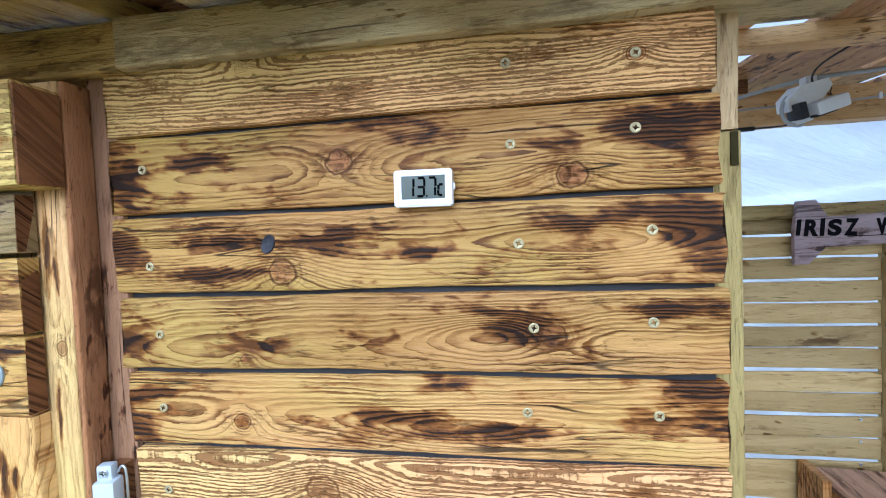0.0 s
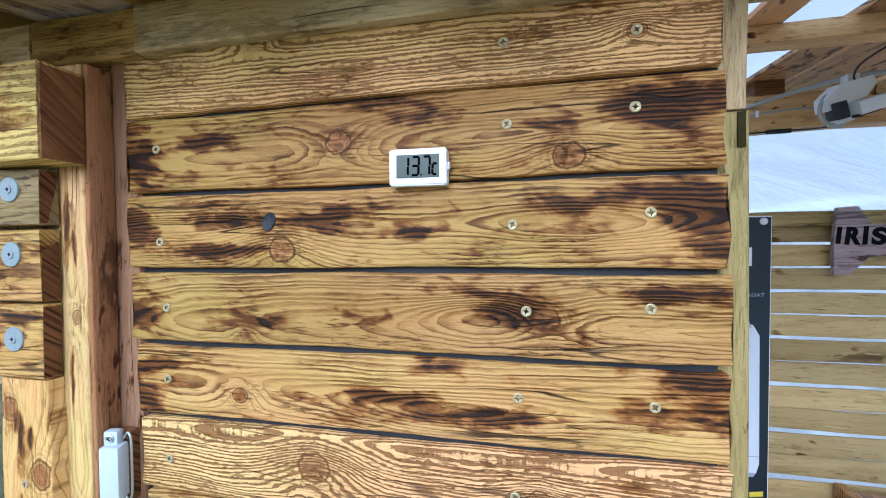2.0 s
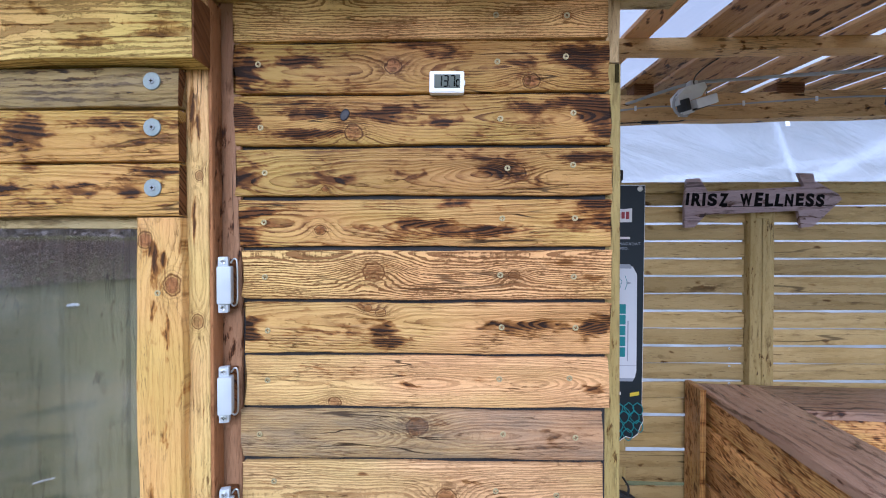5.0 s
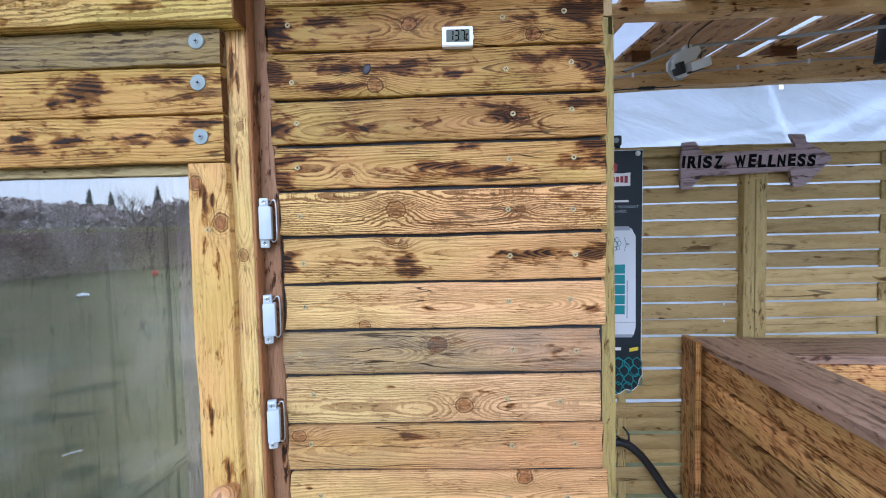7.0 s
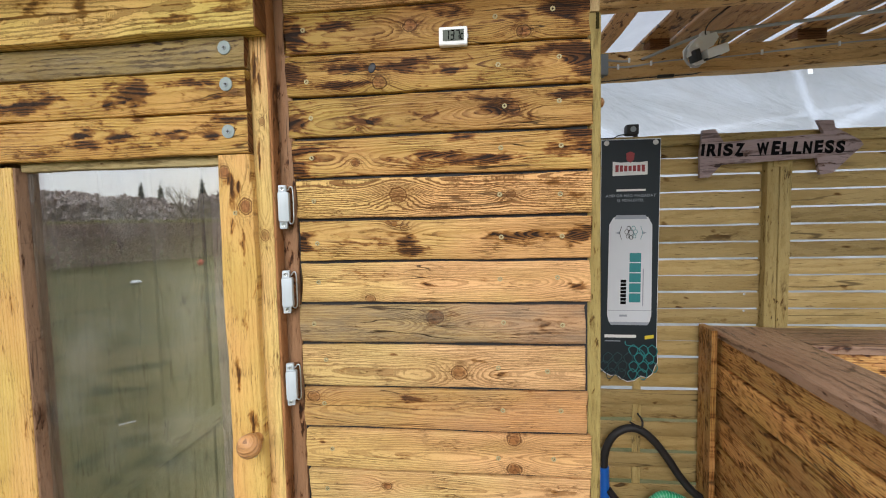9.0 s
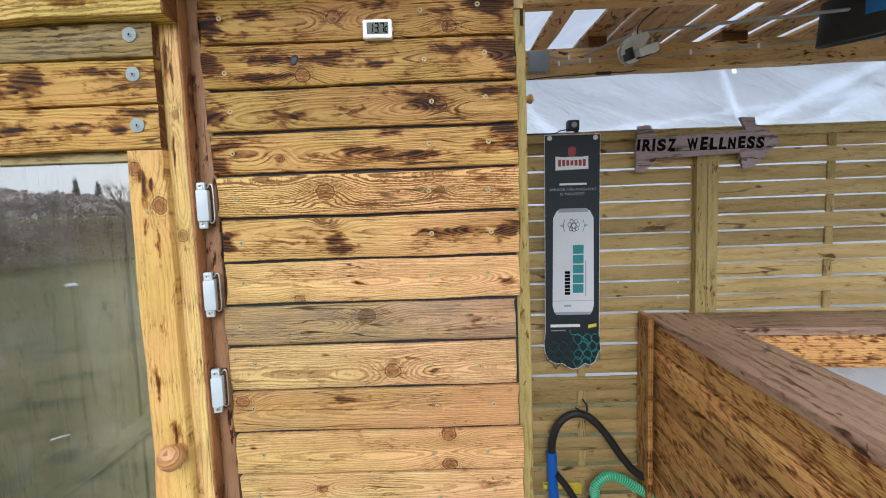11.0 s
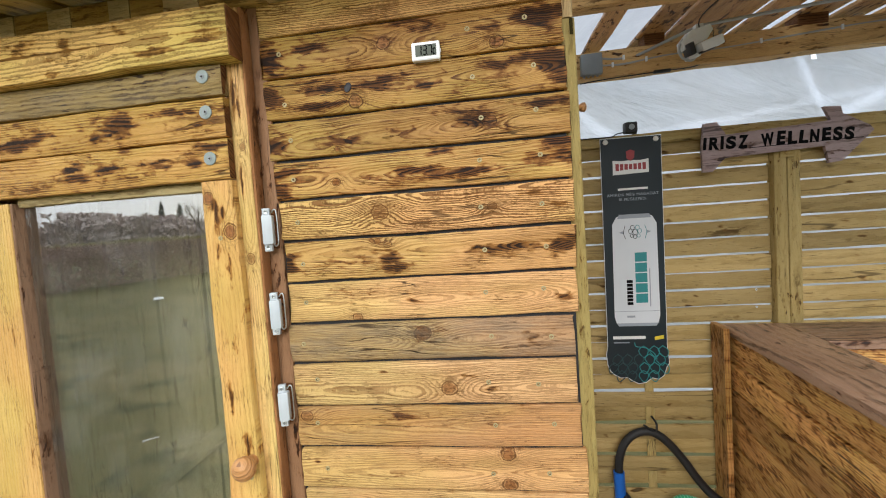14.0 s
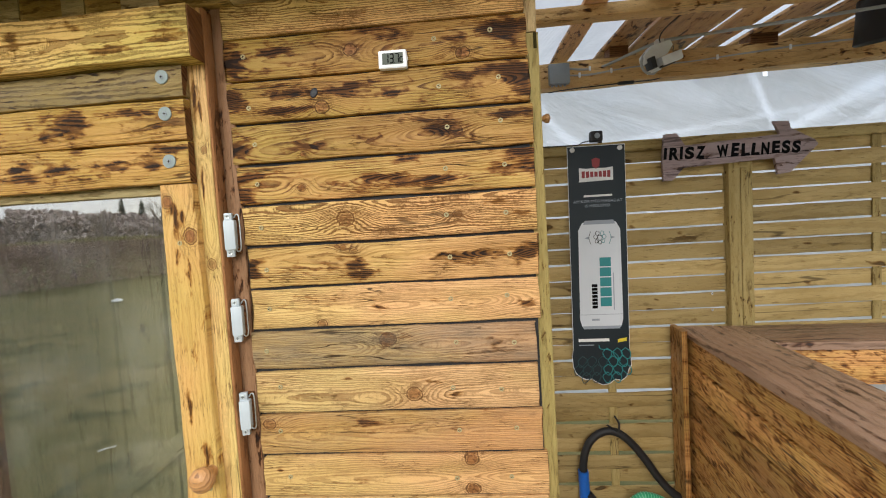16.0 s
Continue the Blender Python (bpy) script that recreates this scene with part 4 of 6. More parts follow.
part("inner_post", plank("inner_post", 1.80, 0.15, 0.02, 74, 8), wood("pinkish_inner_post", (0.78, 0.57, 0.48), (0.66, 0.46, 0.38), (0.08, 0.04, 0.03), burn=0.1, lines=40, gloss=0.6, coat=0.0), back, at(-0.622, 0.566, 0.90, UPRIGHT), "pinkish board inside the cabin")
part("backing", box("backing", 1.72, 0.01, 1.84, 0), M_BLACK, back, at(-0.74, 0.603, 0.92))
solid("wall_left", plank("wall_left", 0.30, 1.84, 0.02, 73, 4), M_DECK, at(-1.56, 0.45, 0.92, ALONG_Y), label="plain boarded cabin side", category="wall", kind="structure")
solid("cabin_ceiling", box("cabin_ceiling", 1.75, 0.26, 0.012, 0.001), M_INNER, at(-0.72, 0.475, 1.80), label="boarded cabin ceiling", category="ceiling", kind="structure")

# ---- door, its frame and the lintel ----
frame_1 = thing("door_frame", "honey-coloured pine door frame with scorched lintel boards", "door frame", (-0.7, 0.3, 0), kind="structure")
post = part("post", plank("post", 1.80, 0.034, 0.046, 80, 12, 0.0008), flamed("post_with_bark", (0.76, 0.54, 0.23), (0.60, 0.38, 0.14), (0.05, 0.025, 0.015), W=0.034, burn=0.3, streak=0.35, ringed=0.35, freq=200.0, chars=[(-0.77, -0.006, 0.05, 0.004, 1.0), (-0.73, 0.004, 0.03, 0.003, 0.9), (-0.60, -0.004, 0.04, 0.003, 0.8)], knots=[(-0.46, 0.0, 0.008, 0.3), (-0.66, 0.004, 0.006, 0.3)], sawn=0.2), frame_1, at(-0.4175, 0.323, 0.90, UPRIGHT))
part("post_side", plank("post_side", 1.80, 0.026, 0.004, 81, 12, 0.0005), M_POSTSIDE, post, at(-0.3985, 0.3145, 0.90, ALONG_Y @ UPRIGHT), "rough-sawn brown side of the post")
part("jamb", plank("jamb", 1.50, 0.105, 0.03, 82, 10, 0.0008), M_FRAME, frame_1, at(-0.955, 0.302, 0.745, UPRIGHT))
part("jamb", plank("jamb", 1.50, 0.16, 0.03, 83, 10, 0.0008), M_PALEJAMB, frame_1, at(-1.10, 0.306, 0.745, UPRIGHT))
part("outer_board", plank("outer_board", 1.80, 0.36, 0.02, 84, 8), M_FRAME, frame_1, at(-1.375, 0.31, 0.90, UPRIGHT))
part("rebate", plank("rebate", 1.50, 0.022, 0.030, 85, 8), M_REBATE, frame_1, at(-0.9095, 0.3050, 0.745, UPRIGHT), "brown rebate beside the pane")
WASHER = lathe("washer", [(0.003, 0.0004), (0.0032, 0.0016), (0.0112, 0.0016), (0.0118, 0.001), (0.0118, 0.0)], 24)
for i, (lo, hi, mt) in enumerate(((1.6485, 1.7005, M_GREYWOOD), (1.5765, 1.6450, None), (1.5040, 1.5735, None))):
    cz = (lo + hi) / 2
    me = plank("lintel_board", 0.542, hi - lo, 0.016, 86 + i, 30, 0.0007, 0.001)
    if i:
        marks = ([(0.363, 0.005, 0.022, 0.014, 1.0), (0.133, -0.010, 0.03, 0.010, 0.9), (0.454, 0.017, 0.03, 0.005, 0.8), (0.305, -0.012, 0.008, 0.006, 0.8), (0.2, 0.0, 0.03, 0.006, 0.7)],
                 [(0.263, -0.010, 0.02, 0.007, 0.9), (0.322, 0.001, 0.02, 0.006, 0.8), (0.428, 0.002, 0.025, 0.007, 0.85), (0.50, -0.003, 0.015, 0.007, 1.0), (0.25, 0.008, 0.02, 0.005, 0.8), (0.54, 0.023, 0.02, 0.004, 0.9)])[i - 1]
        marks = [(mx - 0.296, mz, ma, mb, ms) for mx, mz, ma, mb, ms in marks]
        mt = flamed("scorched_lintel", (0.54, 0.345, 0.10), (0.37, 0.20, 0.045), CHAR, burn=0.75, spec=0.2, streak=0.6, seed=5.0 * i, chars=marks, centre=0.006 - 0.012 * (i % 2))
    lb = part("lintel_board", me, mt, frame_1, at(-0.701, 0.2900, cz), "grey weathered lath" if i == 0 else "")
    part("end_grain", box("end_grain", 0.003, 0.0155, hi - lo - 0.002, 0.0008), M_ENDGRAIN, lb, at(-0.4312, 0.2901, cz), "dark sawn board end")
    for wx in (-0.465, -0.938):
        if i == 1 and wx < -0.9:
            continue
        wz = (1.682, 1.621, 1.541)[i] - (0.012 if wx < -0.9 else 0)
        w = part("washer", WASHER, M_WASHER, lb, at(wx, 0.2820, wz, FACING), "bright zinc washer" if i == 0 and wx > -0.9 else "")
        part("screw", SCREW, M_GREYBOX, w, at(wx, 0.2802, wz))
part("side_board", plank("side_board", 0.200, 0.215, 0.02, 99, 6), M_LIGHTBAT, frame_1, at(-1.081, 0.2955, 1.5985, UPRIGHT), "pale board beside the lintel")
beam = part("beam", plank("beam", 1.60, 0.084, 0.038, 90, 24, 0.0012), M_BEAM, frame_1, at(-1.199, 0.2810, 1.7455), "yellowish sawn beam with scorch marks")
part("end_grain", box("end_grain", 0.003, 0.036, 0.081, 0.001), M_BEAMEND, beam, at(-0.3980, 0.2810, 1.7455), "red-brown beam end")
# header cut into lengths: pale and amber tones paint roof-gap light and slat shade
edges = [0.25, -0.352, -0.481, -0.551, -0.62, -0.664, -0.746, -0.796, -0.872, -0.93, -1.02, -1.09, -1.2, -1.6]
for k, (a, b) in enumerate(zip(edges, edges[1:])):
    part("header_block", plank("header_block", a - b - 0.001, 0.044, 0.05, 91 + k, 6, 0.0008), M_LITHDR_BEAD if k % 2 == 0 else M_HDRSHADE, frame_1, at((a + b) / 2, 0.337 + 0.0015 * (k % 2), 1.832))

door = thing("door_1", "glazed pine door with a turned wooden knob", "door", (-0.7, 0.3, 0), kind="structure")
part("stile", plank("stile", 1.46, 0.062, 0.03, 95, 20, 0.0016), flamed("knotty_stile", (0.70, 0.46, 0.17), (0.54, 0.31, 0.09), (0.045, 0.02, 0.008), burn=0.4, streak=0.3, freq=140.0, ringed=0.35, lean=0.05,
     knots=[(-0.70, -0.018, 0.010, 0.8), (-0.640, 0.018, 0.012, 0.7), (-0.2, 0.0, 0.006, 0.5)], chars=[(-0.69, -0.008, 0.008, 0.004, 1.0), (-0.675, 0.008, 0.008, 0.004, 1.0), (-0.61, -0.01, 0.03, 0.006, 0.8), (-0.655, -0.004, 0.02, 0.005, 0.9), (-0.585, 0.012, 0.03, 0.004, 0.7), (-0.45, 0.014, 0.03, 0.006, 0.45), (-0.34, -0.012, 0.035, 0.005, 0.45), (-0.25, 0.010, 0.03, 0.005, 0.4)]), door, at(-0.4605, 0.3, 0.772, UPRIGHT), "knotty honey pine stile")
part("rail", plank("rail", 0.42, 0.09, 0.028, 96, 10), M_FRAME, door, at(-0.70, 0.302, 0.11))
part("glass_bead", plank("glass_bead", 0.404, 0.016, 0.010, 97, 10), M_LITHDR_BEAD, door, at(-0.6955, 0.3065, 1.4965), "grey-green bead at the pane's top")


def pane_material():
    t = Tree("window_glass")
    n, l = t.n, t.l
    face = n.new("ShaderNodeLayerWeight")
    face.inputs["Blend"].default_value = 0.35
    mirror = t.math("ADD", 0.33, t.math("MULTIPLY", t.math("POWER", face.outputs["Facing"], 2.0), 0.5))
    clear = n.new("ShaderNodeBsdfTransparent")
    clear.inputs["Color"].default_value = (0.88, 0.92, 0.89, 1)
    gloss = n.new("ShaderNodeBsdfGlossy")
    gloss.inputs["Roughness"].default_value = 0.015
    co, *_ = t.local()
    smear = t.smooth(t.noise(co, 6.0, 5.0), 0.45, 0.75, 0.01, 0.07)
    dust = n.new("ShaderNodeBsdfDiffuse")
    dust.inputs["Color"].default_value = (0.6, 0.6, 0.58, 1)
    m1, m2 = n.new("ShaderNodeMixShader"), n.new("ShaderNodeMixShader")
    l.new(mirror, m1.inputs[0]), l.new(clear.outputs[0], m1.inputs[1]), l.new(gloss.outputs[0], m1.inputs[2])
    l.new(smear, m2.inputs[0]), l.new(m1.outputs[0], m2.inputs[1]), l.new(dust.outputs[0], m2.inputs[2])
    l.new(m2.outputs[0], n["Material Output"].inputs["Surface"])
    return t.mat


pane = part("pane", box("pane", 0.405, 0.005, 1.38, 0), pane_material(), door, at(-0.6955, 0.3145, 0.808), "clear pane that mirrors the garden")
pane.visible_shadow = False
knob = part("knob", lathe("knob", [(0.011, 0.0), (0.010, 0.010), (0.013, 0.014), (0.0195, 0.021), (0.0215, 0.029), (0.0195, 0.037), (0.013, 0.043), (0.004, 0.045)], 28), M_KNOB, door, at(-0.4405, 0.2855, 0.995, FACING), "turned wooden door knob")
for sx, sz in ((-0.462, 1.401), (-0.447, 0.962)):
    part("screw", SCREW, M_BRASS, door, at(sx, 0.2848, sz))

# ---- three white catches in the recess ----
def catch(x, y, z):
    c = thing("spring_catch", "white plastic spring catch with a bent steel wire loop", "catch", (x, y, z), group="catches beside the door post")
    m = at(x, y, z, Matrix.Rotation(radians(14), 4, "Z"))
    body = bmesh.new()
    for dz, w, h in ((0.0, 0.0185, 0.052), (0.0315, 0.0135, 0.015), (-0.0315, 0.0135, 0.015)):
        dx = 0.0 if dz == 0 else -0.0025
        bmesh.ops.create_cube(body, size=1.0, matrix=Matrix.Translation((dx, 0.0 if dz == 0 else 0.003, dz)) @ Matrix.Diagonal((w, 0.017 if dz == 0 else 0.010, h, 1)))
    bmesh.ops.bevel(body, geom=body.edges[:], offset=0.0022, segments=2, affect="EDGES", profile=0.6)
    me = bpy.data.meshes.new("case")
    body.to_mesh(me)
    body.free()
    case = part("case", shade(me, 40), M_CATCH, c, m)
    for dz in (0.032, -0.032):
        part("screw", SCREW, M_STEEL, case, m @ at(-0.0025, -0.0025, dz))
    loop = [(0.006, 0.004, 0.030), (0.011, 0.002, 0.036), (0.0150, 0.001, 0.031), (0.0155, 0.001, 0.0), (0.0150, 0.001, -0.024), (0.010, 0.003, -0.030), (0.006, 0.004, -0.026)]
    part("wire_loop", tube("wire_loop", loop, 0.0012, 8, 6), M_STEEL, c, m, "bent steel wire")
    part("mount", box("mount", 0.016, 0.030, 0.07, 0.001), M_ENDGRAIN, c, at(x, y + 0.0225, z), "dark wooden mounting strip")


for z in (1.410, 1.257, 1.086):
    catch(-0.383, 0.308, z)

# ---- thermometer ----
th = thing("thermometer", "small white digital thermometer with a grey display", "thermometer", (-0.081, FACE, 1.674), group="")
tm = at(-0.0755, FACE - 0.0070, 1.6885, Matrix.Rotation(radians(0.6), 4, "Y"))
bm = bmesh.new()
bmesh.ops.create_cube(bm, size=1.0, matrix=Matrix.Diagonal((0.0475, 0.0125, 0.0295, 1)))
bmesh.ops.bevel(bm, geom=bm.edges[:], offset=0.0012, segments=2, affect="EDGES")
part("case", bm, M_WHITE, th, tm)
screen = part("display", box("display", 0.0355, 0.001, 0.0185, 0.0004), M_LCD, th, tm @ at(0.0005, -0.0066, 0.0005), "grey liquid crystal display")
part("button", box("button", 0.002, 0.004, 0.006, 0.0006), M_WHITE, th, tm @ at(0.0243, 0.001, 0.001))


def digit(text, x, z, w, h, s):
    """The strokes of a seven-segment digit."""
    bars = dict(a=(0, h, w, s), g=(0, 0, w, s), d=(0, -h, w, s), f=(-w / 2, h / 2, s, h), b=(w / 2, h / 2, s, h), e=(-w / 2, -h / 2, s, h), c=(w / 2, -h / 2, s, h))
    for k in {"1": "bc", "3": "abgcd", "7": "abc", "C": "afed"}[text]:
        dx, dz, bw, bh = bars[k]
        part("segment", box("segment", bw * 0.86, 0.0004, bh * 0.9, 0), M_SEG, screen, tm @ at(x + dx + dz * 0.06, -0.0073, z + dz))


for ch, x, z, w, h in (("1", -0.0095, 0.0005, 0.0046, 0.0072), ("3", -0.0012, 0.0005, 0.0056, 0.0072), ("7", 0.0078, 0.0005, 0.0056, 0.0072), ("C", 0.0148, -0.0022, 0.0036, 0.0042)):
    digit(ch, x, z, w, h, 0.0021 if w > 0.003 else 0.0010)
part("segment", box("segment", 0.0013, 0.0004, 0.0013, 0), M_SEG, screen, tm @ at(0.0036, -0.0073, -0.0066))

# turned peg on the corner batten
solid("wooden_peg", lathe("wooden_peg", [(0.004, 0.0), (0.004, 0.040), (0.006, 0.043), (0.009, 0.048), (0.009, 0.053), (0.004, 0.056)], 16), M_KNOB, at(0.150, 0.452, 1.603, UPRIGHT), label="small turned wooden peg in the cabin's side", category="peg")

# ---- roof: slats that rise towards the fence, with film above ----
SLOPE = 0.172
TILTY = Matrix.Rotation(math.atan(SLOPE), 4, "X")


def under(y):
    return 1.856 + SLOPE * (y - 0.30)


def tub_roof(y):
    return 2.055 + 0.06 * (y - 1.33)


roof = thing("roof", "slatted timber porch roof under clear plastic film", "roof", (0.4, 0.4, 1.85), kind="structure")
FLATY = Matrix.Rotation(radians(90), 4, "X") @ Matrix.Rotation(radians(90), 4, "Z")
spans = [(0.40, 0.468), (0.581, 0.676), (0.69, 0.924), (0.952, 1.058), (1.108, 1.23), (1.27, 1.39), (1.44, 1.57), (1.62, 1.75), (1.80, 1.94), (1.99, 2.12), (2.17, 2.32), (2.36, 2.5),
         (-0.48, -0.36), (-0.62, -0.55), (-0.75, -0.66), (-0.88, -0.79), (-1.02, -0.93), (-1.2, -1.09), (-1.4, -1.28), (-1.6, -1.48), (-1.85, -1.7), (-0.28, -0.18), (-0.08, 0.02), (0.12, 0.20)]
slats = [((a + b) / 2, b - a) for a, b in spans]
for i, (x, w) in enumerate(slats):
    thick = 0.012 if x > 0.3 else 0.024
    # front edges are unseen; their reach is set to shade wall and fence
    front = 0.11 if x < 0.45 else -0.35
    me = plank("slat", 1.53 - front, w, thick, 200 + i, 10, 0.0015)
    y = (front + 1.53) / 2
    turn = Matrix.Rotation(math.atan(0.06 if x > 0.3 else SLOPE), 4, "X") @ Matrix.Rotation(radians(90), 4, "Z") @ Matrix.Rotation(radians(-90), 4, "X")
    part("slat", me, M_ROOF if x > 0.3 else M_CEIL, roof, at(x, y, (tub_roof(y) if x > 0.3 else under(y)) + thick / 2, turn))
part("rafter", plank("rafter", 2.66, 0.034, 0.05, 230, 12), M_RBEAM, roof, at(1.51, 0.925, 2.0115))
rb = part("rafter", plank("rafter", 2.5, 0.095, 0.06, 231, 20, 0.0015), M_RBEAM, roof, at(1.42, 1.330, 1.9785, Matrix.Rotation(radians(-0.9), 4, "Y")), "scorched beam over the fence")
part("block", box("block", 0.072, 0.07, 0.05, 0.003), M_ENDGRAIN, roof, at(0.632, 1.335, 2.0385), "short brown spacer block")
part("block", box("block", 0.10, 0.07, 0.05, 0.003), M_ENDGRAIN, roof, at(1.16, 1.335, 2.0385))
part("block", box("block", 0.09, 0.07, 0.05, 0.003), M_ENDGRAIN, roof, at(1.9, 1.335, 2.0385))
for x, y, top in ((-2.05, 0.62, under(0.62)), (2.80, 0.925, 1.994)):
    part("post", plank("post", top, 0.09, 0.09, 232, 8), M_RBEAM, roof, at(x, y, top / 2, UPRIGHT))


part("sheathing", box("sheathing", 2.25, 1.38, 0.012, 0.001), M_ROOF, roof, at(-0.95, 0.84, under(0.84) + 0.032, TILTY), "dark roof sheathing board")


def film_material(name, clear, milk):
    """Creased plastic film; clear and milk: how much it lets through straight and scattered."""
    t = Tree(name)
    co, x, y, z = t.local()
    n, l = t.n, t.l
    fold = t.noise(t.xyz(t.math("MULTIPLY", x, 2.2), y, t.math("ADD", t.math("MULTIPLY", z, 7.0), t.math("MULTIPLY", x, 3.0))), 1.0, 4.0, 0.6, 0.8)
    fine = t.noise(co, 26.0, 4.0, 0.6, 0.6)
    bp = n.new("ShaderNodeBump")
    bp.inputs["Strength"].default_value, bp.inputs["Distance"].default_value = 0.8, 0.02
    l.new(t.math("ADD", fold, t.math("MULTIPLY", fine, 0.2)), bp.inputs["Height"])
    tr, gl, cl = n.new("ShaderNodeBsdfTranslucent"), n.new("ShaderNodeBsdfGlossy"), n.new("ShaderNodeBsdfTransparent")
    tr.inputs["Color"].default_value = (milk, milk * 1.06, milk * 1.14, 1)
    cl.inputs["Color"].default_value = (clear, clear * 1.065, clear * 1.16, 1)
    gl.inputs["Roughness"].default_value = 0.22
    l.new(bp.outputs[0], tr.inputs["Normal"]), l.new(bp.outputs[0], gl.inputs["Normal"])
    a, b = n.new("ShaderNodeMixShader"), n.new("ShaderNodeMixShader")
    l.new(t.smooth(fold, 0.35, 0.65, 0.6, 0.9), a.inputs[0])
    l.new(cl.outputs[0], a.inputs[1]), l.new(tr.outputs[0], a.inputs[2])
    b.inputs[0].default_value = 0.16
    l.new(a.outputs[0], b.inputs[1]), l.new(gl.outputs[0], b.inputs[2])
    # pulled creases: their bright highlights are put in as thinner, clearer streaks
    crease = None
    for x0, z0, k, w, f in ((1.215, 1.80, -0.42, 0.035, 1.0), (1.50, 1.80, 2.2, 0.10, 1.0), (1.75, 1.80, 2.6, 0.07, 0.6), (0.42, 1.76, -0.9, 0.05, 0.8), (0.95, 1.735, 9.0, 0.22, 0.6)):
        off = t.math("ABSOLUTE", t.math("SUBTRACT", t.math("SUBTRACT", x, x0), t.math("MULTIPLY", t.math("SUBTRACT", z, z0), k)))
        wobble = t.math("ADD", off, t.math("MULTIPLY", t.math("SUBTRACT", fold, 0.5), 1.6 * w))
        line = t.math("MULTIPLY", t.math("MULTIPLY", t.smooth(wobble, w, 0.0), f), t.smooth(z, 1.55, 1.62))
        crease = line if crease is None else t.math("MAXIMUM", crease, line)
    thin = n.new("ShaderNodeBsdfTransparent")
    thin.inputs["Color"].default_value = (0.72, 0.76, 0.82, 1)
    c = n.new("ShaderNodeMixShader")
    l.new(t.math("MULTIPLY", crease, 0.34), c.inputs[0]), l.new(b.outputs[0], c.inputs[1]), l.new(thin.outputs[0], c.inputs[2])
    l.new(c.outputs[0], n["Material Output"].inputs["Surface"])
    return t.mat


M_FILM = film_material("clear_white_film", 0.48, 0.66)
M_ROOFFILM = film_material("grey_roof_film", 0.32, 0.38)


HOLE_X, HOLE_Z = 67, 72      # small tear near the sheet's upper edge


def film(name, x0, x1, nx, nz, shape, label):
    verts, faces = [], []
    for j in range(nz + 1):
        for i in range(nx + 1):
            verts.append(shape(x0 + (x1 - x0) * i / nx, j / nz))
    for j in range(nz):
        for i in range(nx):
            a = j * (nx + 1) + i
            if name == "plastic_sheet" and (i, j) == (HOLE_X, HOLE_Z):
                continue
            faces.append((a, a + 1, a + nx + 2, a + nx + 1))
    me = bpy.data.meshes.new(name)
    me.from_pydata(verts, [], faces)
    ob = solid(name, shade(me, 180), M_FILM if name == "plastic_sheet" else M_ROOFFILM, label=label, category="plastic film")
    ob.visible_shadow = True
    return ob


def wall_film(x, v):
    crease = 0.010 * noise.noise((x * 3.0 + v * 8, v * 9, 1.0)) + 0.004 * noise.noise((x * 11, v * 22, 2.0))
    crease += 0.012 * math.exp(-(((x - 1.14) - 0.4 * (1 - v)) / 0.02) ** 2) + 0.010 * math.exp(-(((x - 0.2) - 1.7 * v) / 0.03) ** 2)
    return (x, 1.385 - crease, 0.62 + 1.37 * v)


def roof_film(x, v):
    # follows the slats' unseen front edges, placed for the shade below
    front = 0.12 if x < 0.43 else -0.36
    y = front + (1.59 - front) * v
    return (x, y, tub_roof(y) + 0.022 + 0.006 * noise.noise((x * 4, y * 4, 3.0)))


film("plastic_sheet", 0.0, 2.7, 150, 76, wall_film, "creased translucent white plastic sheet above the fence")
film("roof_film", 0.18, 2.7, 60, 40, roof_film, "wrinkled clear plastic film laid over the roof slats")

# ---- fence ----
fence = thing("fence", "pressure-treated slatted fence panels with thin light gaps", "fence", (1.2, 1.36, 0))
FY, PITCH, GAP0 = 1.352, 0.0662, 1.411


def weave(name, L, seed, stave, amount):
    me = plank(name, L, PITCH - 0.0072, 0.007, seed, 26, 0.0006, 0.0, 0.0015)
    for v in me.vertices:
        v.co.y += amount * (math.exp(-((v.co.x - stave) / 0.32) ** 2) - 0.3 * abs(v.co.x) / L)
    return me


for panel, (a, e, stave) in enumerate(((0.10, 1.030, 0.574), (1.118, 2.62, 1.592))):
    L, mid = e - a, (a + e) / 2
    kinds = [weave("slat", L, 300 + panel * 9 + k, stave - mid, (-0.009, 0.009)[k % 2]) for k in range(4)]
    for k in range(-20, 4):
        z = GAP0 + (k + 0.5) * PITCH
        part("slat", kinds[k % 4], M_FENCE, fence, at(mid, FY + (0.002 if k % 2 else -0.002), z))
    part("stave", plank("stave", 1.58, 0.032, 0.007, 320 + panel, 6), M_FPOST, fence, at(stave, FY + 0.0005, 0.87, UPRIGHT))
    part("top_rail", plank("top_rail", L + 0.044, 0.040, 0.03, 322 + panel, 12), M_FPOST, fence, at(mid + (0.022, -0.022)[panel], FY, 1.678))
for x in (1.0525, 1.0975):
    part("frame_post", plank("frame_post", 1.655, 0.042, 0.045, 324, 10), M_FPOST, fence, at(x, FY - 0.012, 0.8275, UPRIGHT))
part("frame_post", plank("frame_post", 1.67, 0.045, 0.045, 325, 6), M_FPOST, fence, at(0.08, FY, 0.835, UPRIGHT))
part("frame_post", plank("frame_post", 1.67, 0.045, 0.045, 326, 6), M_FPOST, fence, at(2.64, FY, 0.835, UPRIGHT))
for dz in (0.0, 0.0662, -0.0662):
    part("nail", SCREW, M_STEEL, fence, at(0.973, FY - 0.010, 1.006 + dz))

